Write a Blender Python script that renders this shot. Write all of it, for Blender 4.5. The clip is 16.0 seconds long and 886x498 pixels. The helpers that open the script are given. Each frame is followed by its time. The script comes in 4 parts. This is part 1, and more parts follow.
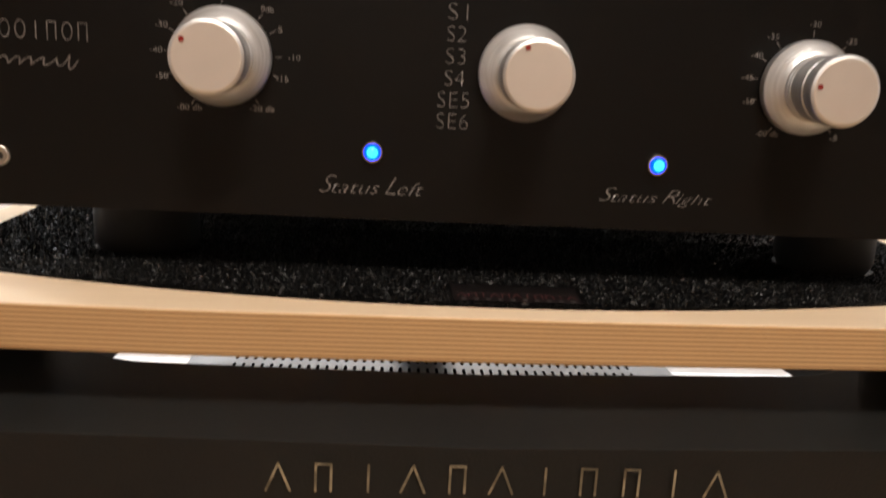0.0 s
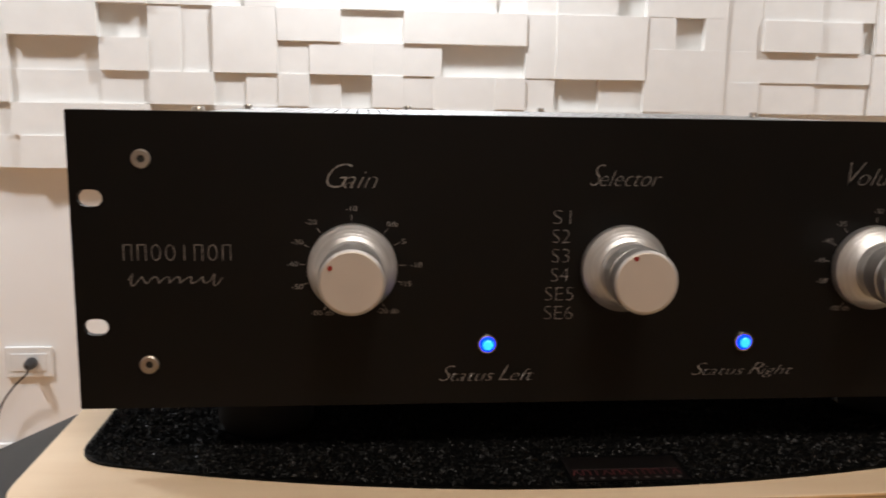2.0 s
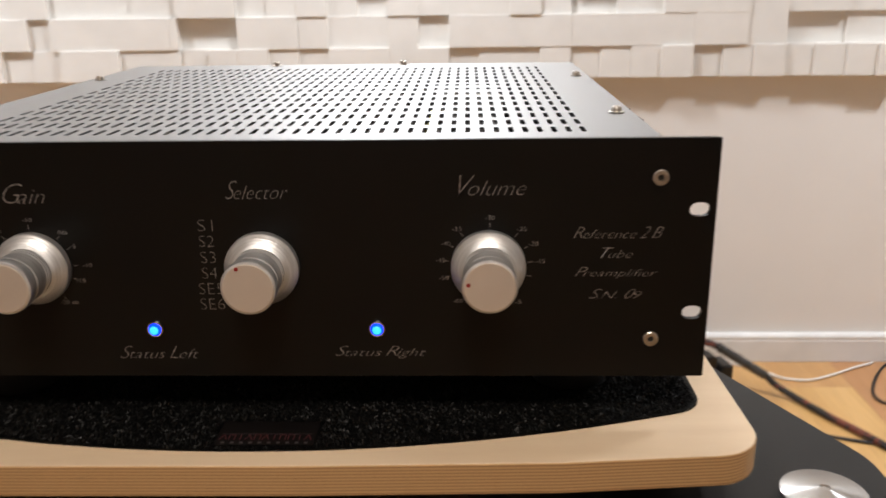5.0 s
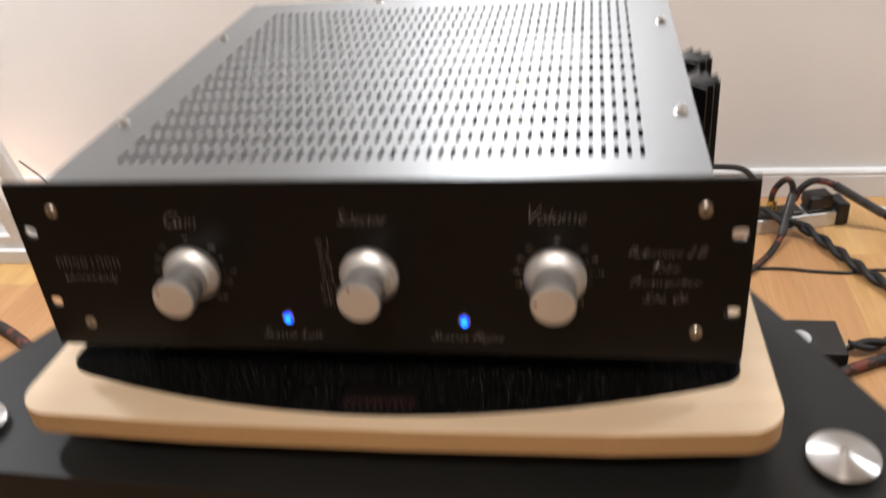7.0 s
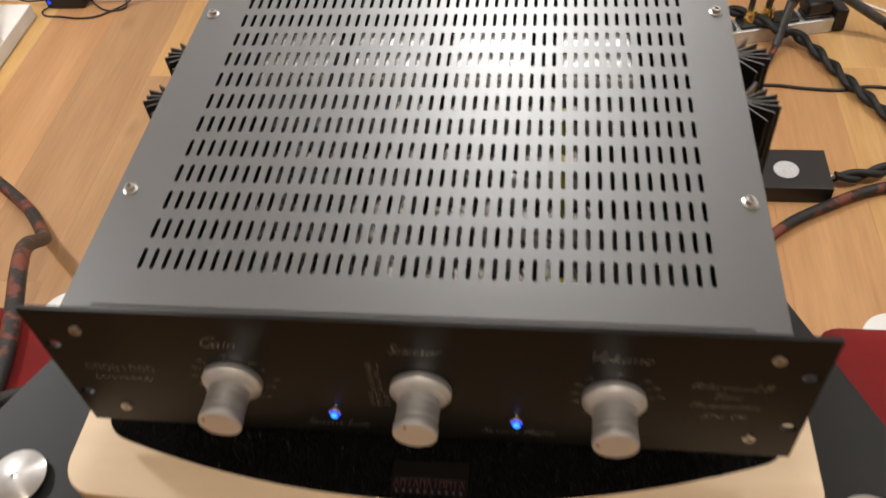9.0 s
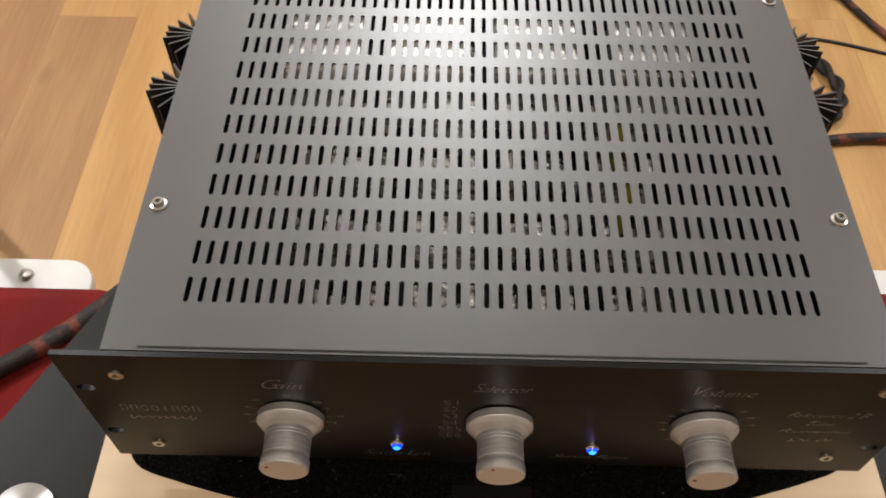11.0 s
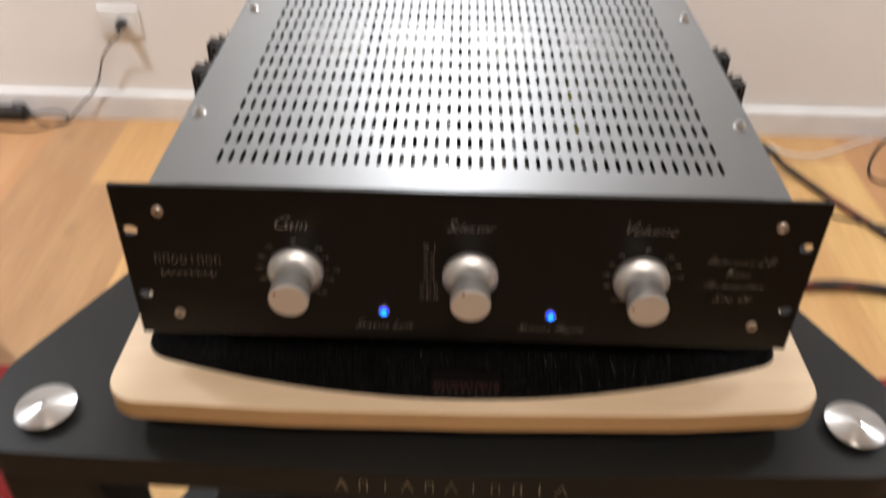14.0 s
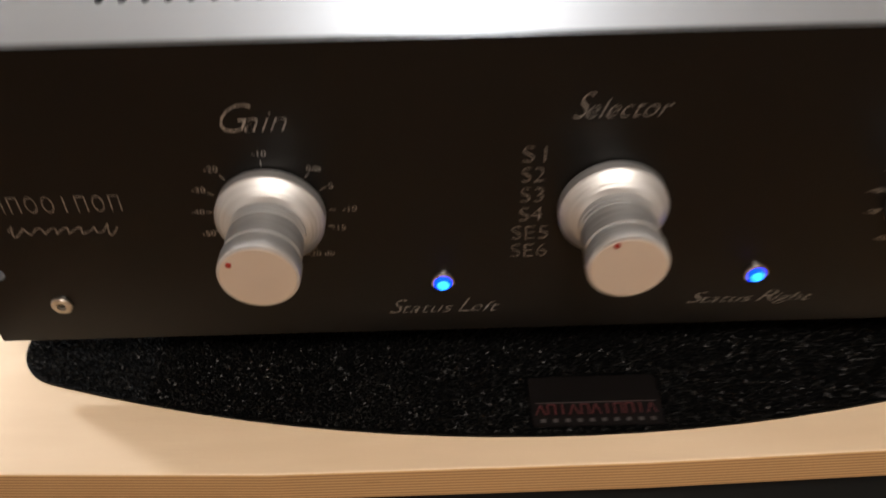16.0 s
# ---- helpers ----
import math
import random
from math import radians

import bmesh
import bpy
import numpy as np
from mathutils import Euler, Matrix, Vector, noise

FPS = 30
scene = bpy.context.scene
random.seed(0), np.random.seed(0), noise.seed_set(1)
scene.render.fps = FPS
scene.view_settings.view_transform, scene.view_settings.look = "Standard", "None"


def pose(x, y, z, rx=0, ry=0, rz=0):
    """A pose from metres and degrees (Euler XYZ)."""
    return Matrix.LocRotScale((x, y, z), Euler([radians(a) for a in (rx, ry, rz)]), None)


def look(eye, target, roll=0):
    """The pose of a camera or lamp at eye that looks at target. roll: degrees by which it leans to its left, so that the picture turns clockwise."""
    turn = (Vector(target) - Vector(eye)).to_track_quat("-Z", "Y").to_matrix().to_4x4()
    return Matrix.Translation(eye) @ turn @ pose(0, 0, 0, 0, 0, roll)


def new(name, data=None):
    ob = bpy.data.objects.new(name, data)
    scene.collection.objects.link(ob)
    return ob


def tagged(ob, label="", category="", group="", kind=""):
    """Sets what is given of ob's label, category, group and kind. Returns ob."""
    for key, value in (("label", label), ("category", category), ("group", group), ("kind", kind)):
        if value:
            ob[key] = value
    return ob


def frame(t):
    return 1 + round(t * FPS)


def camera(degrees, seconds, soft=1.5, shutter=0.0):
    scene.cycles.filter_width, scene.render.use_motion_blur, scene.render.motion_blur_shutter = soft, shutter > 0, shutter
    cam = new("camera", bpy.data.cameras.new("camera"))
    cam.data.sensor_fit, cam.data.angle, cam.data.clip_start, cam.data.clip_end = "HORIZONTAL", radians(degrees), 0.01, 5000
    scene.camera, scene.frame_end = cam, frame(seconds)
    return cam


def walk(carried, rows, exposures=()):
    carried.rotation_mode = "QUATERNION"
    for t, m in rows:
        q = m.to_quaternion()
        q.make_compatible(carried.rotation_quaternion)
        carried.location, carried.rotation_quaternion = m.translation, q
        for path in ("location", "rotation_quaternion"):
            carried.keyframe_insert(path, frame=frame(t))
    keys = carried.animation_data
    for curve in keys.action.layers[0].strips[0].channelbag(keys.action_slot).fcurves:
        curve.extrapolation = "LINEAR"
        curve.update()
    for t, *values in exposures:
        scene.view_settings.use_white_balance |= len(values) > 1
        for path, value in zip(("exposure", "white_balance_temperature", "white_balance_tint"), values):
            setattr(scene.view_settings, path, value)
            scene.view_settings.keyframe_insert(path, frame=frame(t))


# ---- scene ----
cam = camera(54.8, 16.0, soft=1.7, shutter=0.8)
PATH = [
    (0, (-0.055, -0.36, 0.952), (0.096, 1.582, 0.5), 3.2),
    (0.5, (-0.068, -0.364, 0.975), (0.138, 1.573, 0.52), 3.2),
    (1, (-0.088, -0.367, 0.995), (0.161, 1.567, 0.554), 3.0),
    (1.5, (-0.11, -0.374, 1.016), (0.161, 1.573, 0.645), 1.9),
    (2, (-0.116, -0.377, 1.019), (0.071, 1.585, 0.675), 1.0),
    (2.5, (-0.102, -0.377, 1.018), (0.027, 1.588, 0.671), 0.6),
    (3, (-0.069, -0.371, 1.023), (0.079, 1.591, 0.664), 0.5),
    (3.5, (-0.028, -0.37, 1.031), (0.129, 1.584, 0.635), 0.1),
    (4, (0.007, -0.379, 1.036), (0.159, 1.567, 0.601), 0.1),
    (4.2, (0.027, -0.386, 1.038), (0.165, 1.557, 0.588), 0.1),
    (6.3, (0.189, -0.486, 1.183), (-0.16, 1.246, 0.245), -3.8),
    (6.5, (0.169, -0.472, 1.182), (-0.17, 1.241, 0.208), -4.2),
    (6.9, (0.1466, -0.4588, 1.2211), (-0.1986, 1.2175, 0.1862), -5.53),
    (7, (0.145, -0.456, 1.241), (-0.195, 1.228, 0.217), -5.6),
    (7.1, (0.143, -0.4511, 1.2637), (-0.2, 1.2315, 0.2383), -5.81),
    (7.2, (0.1403, -0.4444, 1.2878), (-0.2046, 1.221, 0.2354), -6.08),
    (7.3, (0.1371, -0.4366, 1.3118), (-0.2035, 1.1935, 0.2043), -6.33),
    (7.5, (0.129, -0.421, 1.353), (-0.19, 1.148, 0.153), -6.7),
    (7.7, (0.1191, -0.4084, 1.3779), (-0.197, 1.0813, 0.0815), -7.77),
    (7.8, (0.1139, -0.4026, 1.3851), (-0.1959, 1.0518, 0.0477), -8.16),
    (8, (0.104, -0.389, 1.393), (-0.185, 1.029, 0.012), -8.2),
    (8.5, (0.089, -0.339, 1.401), (-0.173, 1.003, -0.059), -7.6),
    (9, (0.08, -0.282, 1.41), (-0.163, 1.008, -0.099), -6.4),
    (9.5, (0.027, -0.22, 1.411), (-0.185, 1.029, -0.137), -5.4),
    (11.8, (-0.033, -0.217, 1.414), (0.026, 0.95, -0.208), 2.2),
    (12, (-0.029, -0.253, 1.407), (0.021, 0.941, -0.196), 1.3),
    (12.5, (-0.028, -0.317, 1.403), (0.042, 0.912, -0.173), 1.6),
    (13, (-0.011, -0.386, 1.386), (0.058, 0.971, -0.082), 2.3),
    (13.2, (-0.0019, -0.4192, 1.3779), (0.0322, 0.9793, -0.0515), 1.86),
    (13.3, (0.0017, -0.4343, 1.3736), (0.0149, 0.9849, -0.0354), 1.49),
    (13.4, (0.0041, -0.4473, 1.3691), (0.005, 0.9856, -0.0262), 1.32),
    (13.5, (0.005, -0.457, 1.364), (-0.003, 0.986, -0.02), 1.2),
    (13.6, (0.0032, -0.4633, 1.3583), (-0.0068, 0.9859, -0.0199), 1.23),
    (13.7, (-0.001, -0.4672, 1.3518), (-0.0119, 0.9891, -0.019), 1.25),
    (13.8, (-0.006, -0.4692, 1.3445), (-0.018, 1.0133, 0.002), 1.26),
    (13.9, (-0.0102, -0.4699, 1.3362), (-0.0235, 1.0499, 0.0362), 1.25),
    (14, (-0.012, -0.47, 1.327), (-0.028, 1.117, 0.11), 1.2),
    (14.1, (-0.0118, -0.4686, 1.3167), (-0.027, 1.1379, 0.1255), 1.23),
    (14.2, (-0.0113, -0.4645, 1.3054), (-0.0221, 1.1389, 0.1101), 1.32),
    (14.3, (-0.0107, -0.4577, 1.2932), (-0.0159, 1.1459, 0.0979), 1.42),
    (14.4, (-0.0102, -0.4482, 1.28), (-0.0094, 1.149, 0.0763), 1.46),
    (14.5, (-0.01, -0.436, 1.266), (-0.004, 1.151, 0.05), 1.4),
    (14.6, (-0.0117, -0.4213, 1.2514), (-0.0145, 1.1461, 0.0091), 0.91),
    (14.7, (-0.0161, -0.4048, 1.2368), (-0.0371, 1.1431, -0.0295), 0.09),
    (14.8, (-0.022, -0.3872, 1.2231), (-0.0523, 1.1512, -0.0545), -0.59),
    (14.9, (-0.0283, -0.3693, 1.2113), (-0.0406, 1.169, -0.0668), -0.64),
    (15, (-0.034, -0.352, 1.202), (-0.036, 1.184, -0.079), -0.8),
    (15.5, (-0.046, -0.284, 1.183), (-0.039, 1.226, -0.129), -1.6),
    (16, (-0.059, -0.242, 1.14), (-0.057, 1.252, -0.19), -1.5),
]
EXPOSURES = [
    (0.0, 1.00, 6500, 10), (0.6, 0.98, 6450, 10), (1.0, 0.80, 6500, 10), (1.4, 0.46, 6600, 10), (2.0, 0.26, 6500, 10), (4.2, 0.32, 6650, 10),
    (6.3, 0.46, 6450, 10), (7.2, 0.40, 6550, 10), (8.0, 0.10, 7200, 10), (8.5, 0.20, 7000, 10), (9.5, 0.15, 7000, 10), (12.0, 0.12, 6900, 10),
    (13.0, 0.30, 6700, 10), (14.0, 0.40, 6550, 10), (14.5, 0.18, 6500, 10), (15.0, 0.60, 6400, 10), (15.5, 0.82, 6450, 10), (16.0, 0.62, 6600, 10),
]
walk(cam, [(t, look(eye, target, roll)) for t, eye, target, roll in PATH], EXPOSURES)

# ---------------------------------------------------------------- light
world = bpy.data.worlds.new("world")
scene.world = world
world.use_nodes = True
world.node_tree.nodes["Background"].inputs[0].default_value = (1.0, 0.95, 0.90, 1)
world.node_tree.nodes["Background"].inputs[1].default_value = 0.04

WARM = (0.935, 0.97, 1.03)


def ceiling_lamp(name, x, y, z, watts, size, target, spread=180, tint=WARM):
    data = bpy.data.lights.new(name, "AREA")
    data.shape, data.size, data.energy, data.color = "DISK", size, watts, tint
    data.spread = radians(spread)
    ob = new(name, data)
    ob.matrix_world = look((x, y, z), target)
    return ob


lamp = bpy.data.lights.new("pendant_light", "POINT")
lamp.energy, lamp.color, lamp.shadow_soft_size = 34, WARM, 0.07
new("pendant_light", lamp).location = (-0.03, 1.44, 1.86)
ceiling_lamp("unseen_downlight", -1.80, 1.02, 2.55, 24, 0.22, (-1.70, 1.16, 0.0), 124)
ceiling_lamp("unseen_downlight", 1.90, 1.02, 2.55, 20, 0.22, (1.80, 1.16, 0.0), 124)
# added fill for the soft front light; the narrow cone keeps the floor dark
ceiling_lamp("front_fill", 0.12, -1.00, 2.55, 1.25, 0.60, (0.0, 0.08, 0.97), 40, (1.0, 0.88, 0.78))
# added lamp, only to brighten the south wall reflected in panel and knobs
ceiling_lamp("unseen_downlight", -0.10, -3.05, 2.55, 11, 0.40, (-0.10, -3.30, 0.0), 110)

# ---------------------------------------------------------------- materials


def shade(name, base, rough=0.5, metal=0.0, dark=None, scale=30.0, stretch=(1, 1, 1), bump=0.0, bump_scale=200.0, rough_var=0.0,
          vary=0.0, coat=0.0, detail=4.0, edge=(0.35, 0.7)):
    """A surface with two scales of variation: broad tone from base to dark, and fine relief."""
    m = bpy.data.materials.new(name)
    m.use_nodes = True
    nt = m.node_tree
    n, l = nt.nodes, nt.links
    b = n["Principled BSDF"]
    b.inputs["Roughness"].default_value, b.inputs["Metallic"].default_value = rough, metal
    b.inputs["Coat Weight"].default_value = coat
    b.inputs["Base Color"].default_value = (*base, 1)
    tc = n.new("ShaderNodeTexCoord")
    mp = n.new("ShaderNodeMapping")
    mp.inputs["Scale"].default_value = stretch
    l.new(tc.outputs["Object"], mp.inputs[0])
    noise_a = n.new("ShaderNodeTexNoise")
    noise_a.inputs["Scale"].default_value, noise_a.inputs["Detail"].default_value = scale, detail
    l.new(mp.outputs[0], noise_a.inputs[0])
    ramp = n.new("ShaderNodeValToRGB")
    ramp.color_ramp.elements[0].position, ramp.color_ramp.elements[1].position = edge
    d = dark if dark else tuple(c * 0.85 for c in base)
    ramp.color_ramp.elements[0].color, ramp.color_ramp.elements[1].color = (*d, 1), (*base, 1)
    l.new(noise_a.outputs["Fac"], ramp.inputs[0])
    out = ramp.outputs[0]
    if vary:
        info = n.new("ShaderNodeObjectInfo")
        hsv = n.new("ShaderNodeHueSaturation")
        mr = n.new("ShaderNodeMapRange")
        mr.inputs[3].default_value, mr.inputs[4].default_value = 1 - vary, 1 + vary
        l.new(info.outputs["Random"], mr.inputs[0])
        l.new(mr.outputs[0], hsv.inputs["Value"])
        l.new(out, hsv.inputs["Color"])
        out = hsv.outputs[0]
    l.new(out, b.inputs["Base Color"])
    if rough_var:
        mr2 = n.new("ShaderNodeMapRange")
        mr2.inputs[3].default_value, mr2.inputs[4].default_value = rough - rough_var, rough + rough_var
        l.new(noise_a.outputs["Fac"], mr2.inputs[0])
        l.new(mr2.outputs[0], b.inputs["Roughness"])
    if bump:
        noise_b = n.new("ShaderNodeTexNoise")
        noise_b.inputs["Scale"].default_value, noise_b.inputs["Detail"].default_value = bump_scale, 3
        l.new(mp.outputs[0], noise_b.inputs[0])
        bp = n.new("ShaderNodeBump")
        bp.inputs["Strength"].default_value, bp.inputs["Distance"].default_value = bump, 0.002
        l.new(noise_b.outputs["Fac"], bp.inputs["Height"])
        l.new(bp.outputs[0], b.inputs["Normal"])
    return m


def glow(name, colour, strength):
    m = bpy.data.materials.new(name)
    m.use_nodes = True
    b = m.node_tree.nodes["Principled BSDF"]
    b.inputs["Base Color"].default_value = (*colour, 1)
    b.inputs["Emission Color"].default_value = (*colour, 1)
    b.inputs["Emission Strength"].default_value = strength
    return m


def turned_rings(m):
    """Fine tool marks round the front-to-back axis, with the streaked gloss that they give."""
    n, l = m.node_tree.nodes, m.node_tree.links
    b = n["Principled BSDF"]
    tc = n.new("ShaderNodeTexCoord")
    rings = n.new("ShaderNodeTexWave")
    rings.bands_direction = "Y"
    rings.inputs["Scale"].default_value, rings.inputs["Distortion"].default_value, rings.inputs["Detail"].default_value = 240, 2.0, 3
    l.new(tc.outputs["Object"], rings.inputs[0])
    bp = n.new("ShaderNodeBump")
    bp.inputs["Strength"].default_value, bp.inputs["Distance"].default_value = 0.35, 0.00012
    l.new(rings.outputs["Fac"], bp.inputs["Height"])
    l.new(bp.outputs[0], b.inputs["Normal"])
    tangent = n.new("ShaderNodeTangent")
    tangent.direction_type, tangent.axis = "RADIAL", "Y"
    l.new(tangent.outputs[0], b.inputs["Tangent"])
    b.inputs["Anisotropic"].default_value = 0.7


def ply_edge_material():
    """Thin plies stacked in height, in alternating light and dark veneers."""
    m = shade("ply_edge", (0.62, 0.40, 0.20), 0.6)
    nt = m.node_tree
    n, l = nt.nodes, nt.links
    tc = n.new("ShaderNodeTexCoord")
    wave = n.new("ShaderNodeTexWave")
    wave.bands_direction = "Z"
    wave.inputs["Scale"].default_value = 165.0
    wave.inputs["Distortion"].default_value = 0.35
    wave.inputs["Detail"].default_value = 3
    wave.inputs["Detail Scale"].default_value = 2.0
    mp = n.new("ShaderNodeMapping")
    mp.inputs["Scale"].default_value = (0.25, 0.25, 1)
    l.new(tc.outputs["Object"], mp.inputs[0])
    l.new(mp.outputs[0], wave.inputs[0])
    ramp = n.new("ShaderNodeValToRGB")
    ramp.color_ramp.elements[0].color = (0.40, 0.225, 0.098, 1)
    ramp.color_ramp.elements[1].color = (0.63, 0.405, 0.195, 1)
    ramp.color_ramp.elements[0].position, ramp.color_ramp.elements[1].position = 0.1, 0.55
    l.new(wave.outputs["Fac"], ramp.inputs[0])
    # small dark knots and voids
    no = n.new("ShaderNodeTexNoise")
    no.inputs["Scale"].default_value = 26
    mp2 = n.new("ShaderNodeMapping")
    mp2.inputs["Scale"].default_value = (0.6, 0.6, 4)
    l.new(tc.outputs["Object"], mp2.inputs[0])
    l.new(mp2.outputs[0], no.inputs[0])
    r2 = n.new("ShaderNodeValToRGB")
    r2.color_ramp.elements[0].color, r2.color_ramp.elements[1].color = (0.25, 0.22, 0.2, 1), (1, 1, 1, 1)
    r2.color_ramp.elements[0].position, r2.color_ramp.elements[1].position = 0.24, 0.30
    l.new(no.outputs["Fac"], r2.inputs[0])
    mix = n.new("ShaderNodeMix")
    mix.data_type, mix.blend_type = "RGBA", "MULTIPLY"
    mix.inputs[0].default_value = 1
    l.new(ramp.outputs[0], mix.inputs[6])
    l.new(r2.outputs[0], mix.inputs[7])
    l.new(mix.outputs[2], n["Principled BSDF"].inputs["Base Color"])
    return m


def granule_material():
    """The sheet below the crumbs: black rubber with lighter specks and rough relief."""
    m = shade("rubber_crumb", (0.03, 0.03, 0.03), 0.33)
    nt = m.node_tree
    n, l = nt.nodes, nt.links
    b = n["Principled BSDF"]
    tc = n.new("ShaderNodeTexCoord")
    crumbs = n.new("ShaderNodeTexVoronoi")
    crumbs.inputs["Scale"].default_value = 820
    grit = n.new("ShaderNodeTexVoronoi")
    grit.inputs["Scale"].default_value = 950
    for v in (crumbs, grit):
        l.new(tc.outputs["Object"], v.inputs[0])
    sep = n.new("ShaderNodeSeparateColor")
    l.new(grit.outputs["Color"], sep.inputs[0])
    ramp = n.new("ShaderNodeValToRGB")
    ramp.color_ramp.elements[0].color, ramp.color_ramp.elements[1].color = (0.0014, 0.0015, 0.0016, 1), (0.008, 0.0082, 0.008, 1)
    ramp.color_ramp.elements[0].position, ramp.color_ramp.elements[1].position = 0.86, 0.98
    l.new(sep.outputs[0], ramp.inputs[0])
    l.new(ramp.outputs[0], b.inputs["Base Color"])
    b.inputs["Specular IOR Level"].default_value = 0.05
    bp = n.new("ShaderNodeBump")
    bp.inputs["Strength"].default_value, bp.inputs["Distance"].default_value = 0.8, 0.0007
    l.new(crumbs.outputs["Distance"], bp.inputs["Height"])
    l.new(bp.outputs[0], b.inputs["Normal"])
    return m


def crumb_material():
    """Single rubber crumbs: black to charcoal, each with its own tone and a dull gloss."""
    m = shade("rubber_crumbs", (0.006, 0.006, 0.006), 0.38)
    n, l = m.node_tree.nodes, m.node_tree.links
    b = n["Principled BSDF"]
    geo = n.new("ShaderNodeNewGeometry")
    ramp = n.new("ShaderNodeValToRGB")
    ramp.color_ramp.elements[0].color, ramp.color_ramp.elements[1].color = (0.0018, 0.0019, 0.0020, 1), (0.0130, 0.0132, 0.0126, 1)
    ramp.color_ramp.elements[0].position, ramp.color_ramp.elements[1].position = 0.60, 1.0
    l.new(geo.outputs["Random Per Island"], ramp.inputs[0])
    l.new(ramp.outputs[0], b.inputs["Base Color"])
    b.inputs["Specular IOR Level"].default_value = 0.13
    return m


def oak_material(name, light, dark, vary, hue):
    """Lacquered oak: broad figure, fine fibres along the board, a few knots; tone and hue differ from board to board."""
    m = shade(name, light, 0.34, dark=dark, scale=2.6, stretch=(4.5, 0.55, 1), vary=vary, edge=(0.30, 0.70), detail=7)
    nt = m.node_tree
    n, l = nt.nodes, nt.links
    b, hsv = n["Principled BSDF"], [q for q in n if q.type == "HUE_SAT"][0]
    info, tc = [q for q in n if q.type == "OBJECT_INFO"][0], [q for q in n if q.type == "TEX_COORD"][0]
    mr = n.new("ShaderNodeMapRange")
    mr.inputs[3].default_value, mr.inputs[4].default_value = 0.5 - hue, 0.5 + hue
    l.new(info.outputs["Random"], mr.inputs[0])
    l.new(mr.outputs[0], hsv.inputs["Hue"])
    # each board is cut from another place
    shift = n.new("ShaderNodeVectorMath")
    shift.operation = "MULTIPLY_ADD"
    l.new(info.outputs["Random"], shift.inputs[0])
    shift.inputs[1].default_value = (13.0, 29.0, 7.0)
    l.new(tc.outputs["Object"], shift.inputs[2])
    for mp in [q for q in n if q.type == "MAPPING"]:
        l.new(shift.outputs[0], mp.inputs[0])
    fibre = n.new("ShaderNodeTexNoise")
    fibre.inputs["Scale"].default_value, fibre.inputs["Detail"].default_value = 20.0, 5
    mp = n.new("ShaderNodeMapping")
    mp.inputs["Scale"].default_value = (7.0, 0.35, 1)
    l.new(shift.outputs[0], mp.inputs[0])
    l.new(mp.outputs[0], fibre.inputs[0])
    tone = n.new("ShaderNodeMapRange")
    tone.inputs[1].default_value, tone.inputs[2].default_value, tone.inputs[3].default_value, tone.inputs[4].default_value = 0.3, 0.7, 0.89, 1.05
    l.new(fibre.outputs["Fac"], tone.inputs[0])
    knots = n.new("ShaderNodeTexVoronoi")
    knots.inputs["Scale"].default_value = 3.2
    mk = n.new("ShaderNodeMapping")
    mk.inputs["Scale"].default_value = (1.5, 0.75, 1)
    l.new(shift.outputs[0], mk.inputs[0])
    l.new(mk.outputs[0], knots.inputs[0])
    spot = n.new("ShaderNodeMapRange")
    spot.inputs[1].default_value, spot.inputs[2].default_value, spot.inputs[3].default_value, spot.inputs[4].default_value = 0.02, 0.12, 0.80, 1.0
    l.new(knots.outputs["Distance"], spot.inputs[0])
    both = n.new("ShaderNodeMath")
    both.operation = "MULTIPLY"
    l.new(tone.outputs[0], both.inputs[0])
    l.new(spot.outputs[0], both.inputs[1])
    mix = n.new("ShaderNodeMix")
    mix.data_type, mix.blend_type = "RGBA", "MULTIPLY"
    mix.inputs[0].default_value = 1
    l.new(hsv.outputs[0], mix.inputs[6])
    l.new(both.outputs[0], mix.inputs[7])
    l.new(mix.outputs[2], b.inputs["Base Color"])
    bp = n.new("ShaderNodeBump")
    bp.inputs["Strength"].default_value, bp.inputs["Distance"].default_value = 0.08, 0.001
    l.new(fibre.outputs["Fac"], bp.inputs["Height"])
    l.new(bp.outputs[0], b.inputs["Normal"])
    return m


def braid_material(name, a, b, scale=55.0):
    """Woven cable sleeve: patches of two yarn colours and a fine diagonal weave."""
    m = shade(name, a, 0.6, dark=b, scale=scale, edge=(0.42, 0.49), bump=0.7, bump_scale=420)
    return m


M_BLACK = shade("black_anodised", (0.0046, 0.0042, 0.0039), 0.36, dark=(0.0038, 0.0035, 0.0032), scale=15, bump=0.04, bump_scale=1500)
M_BLACK.node_tree.nodes["Principled BSDF"].inputs["Specular IOR Level"].default_value = 0.23
M_LID = shade("dark_grey_powder_coat", (0.014, 0.018, 0.020), 0.48, dark=(0.012, 0.015, 0.017), scale=8, bump=0.06, bump_scale=1800, coat=1.0)
M_LID.node_tree.nodes["Principled BSDF"].inputs["Specular IOR Level"].default_value = 0.6
M_LID.node_tree.nodes["Principled BSDF"].inputs["Coat Roughness"].default_value = 0.43
M_LID.node_tree.nodes["Principled BSDF"].inputs["Coat IOR"].default_value = 1.85
M_SIDE = shade("black_steel", (0.006, 0.006, 0.006), 0.45)
M_KNOB = shade("brushed_aluminium", (0.70, 0.72, 0.735), 0.40, metal=0.75, dark=(0.54, 0.56, 0.57), scale=60, stretch=(1, 12, 1))
turned_rings(M_KNOB)
# same aluminium as the knob; the room's warm reflection is in the base colour
M_KNOBFACE = shade("satin_aluminium_face", (0.76, 0.71, 0.65), 0.5, metal=0.6, dark=(0.72, 0.67, 0.61), scale=50)
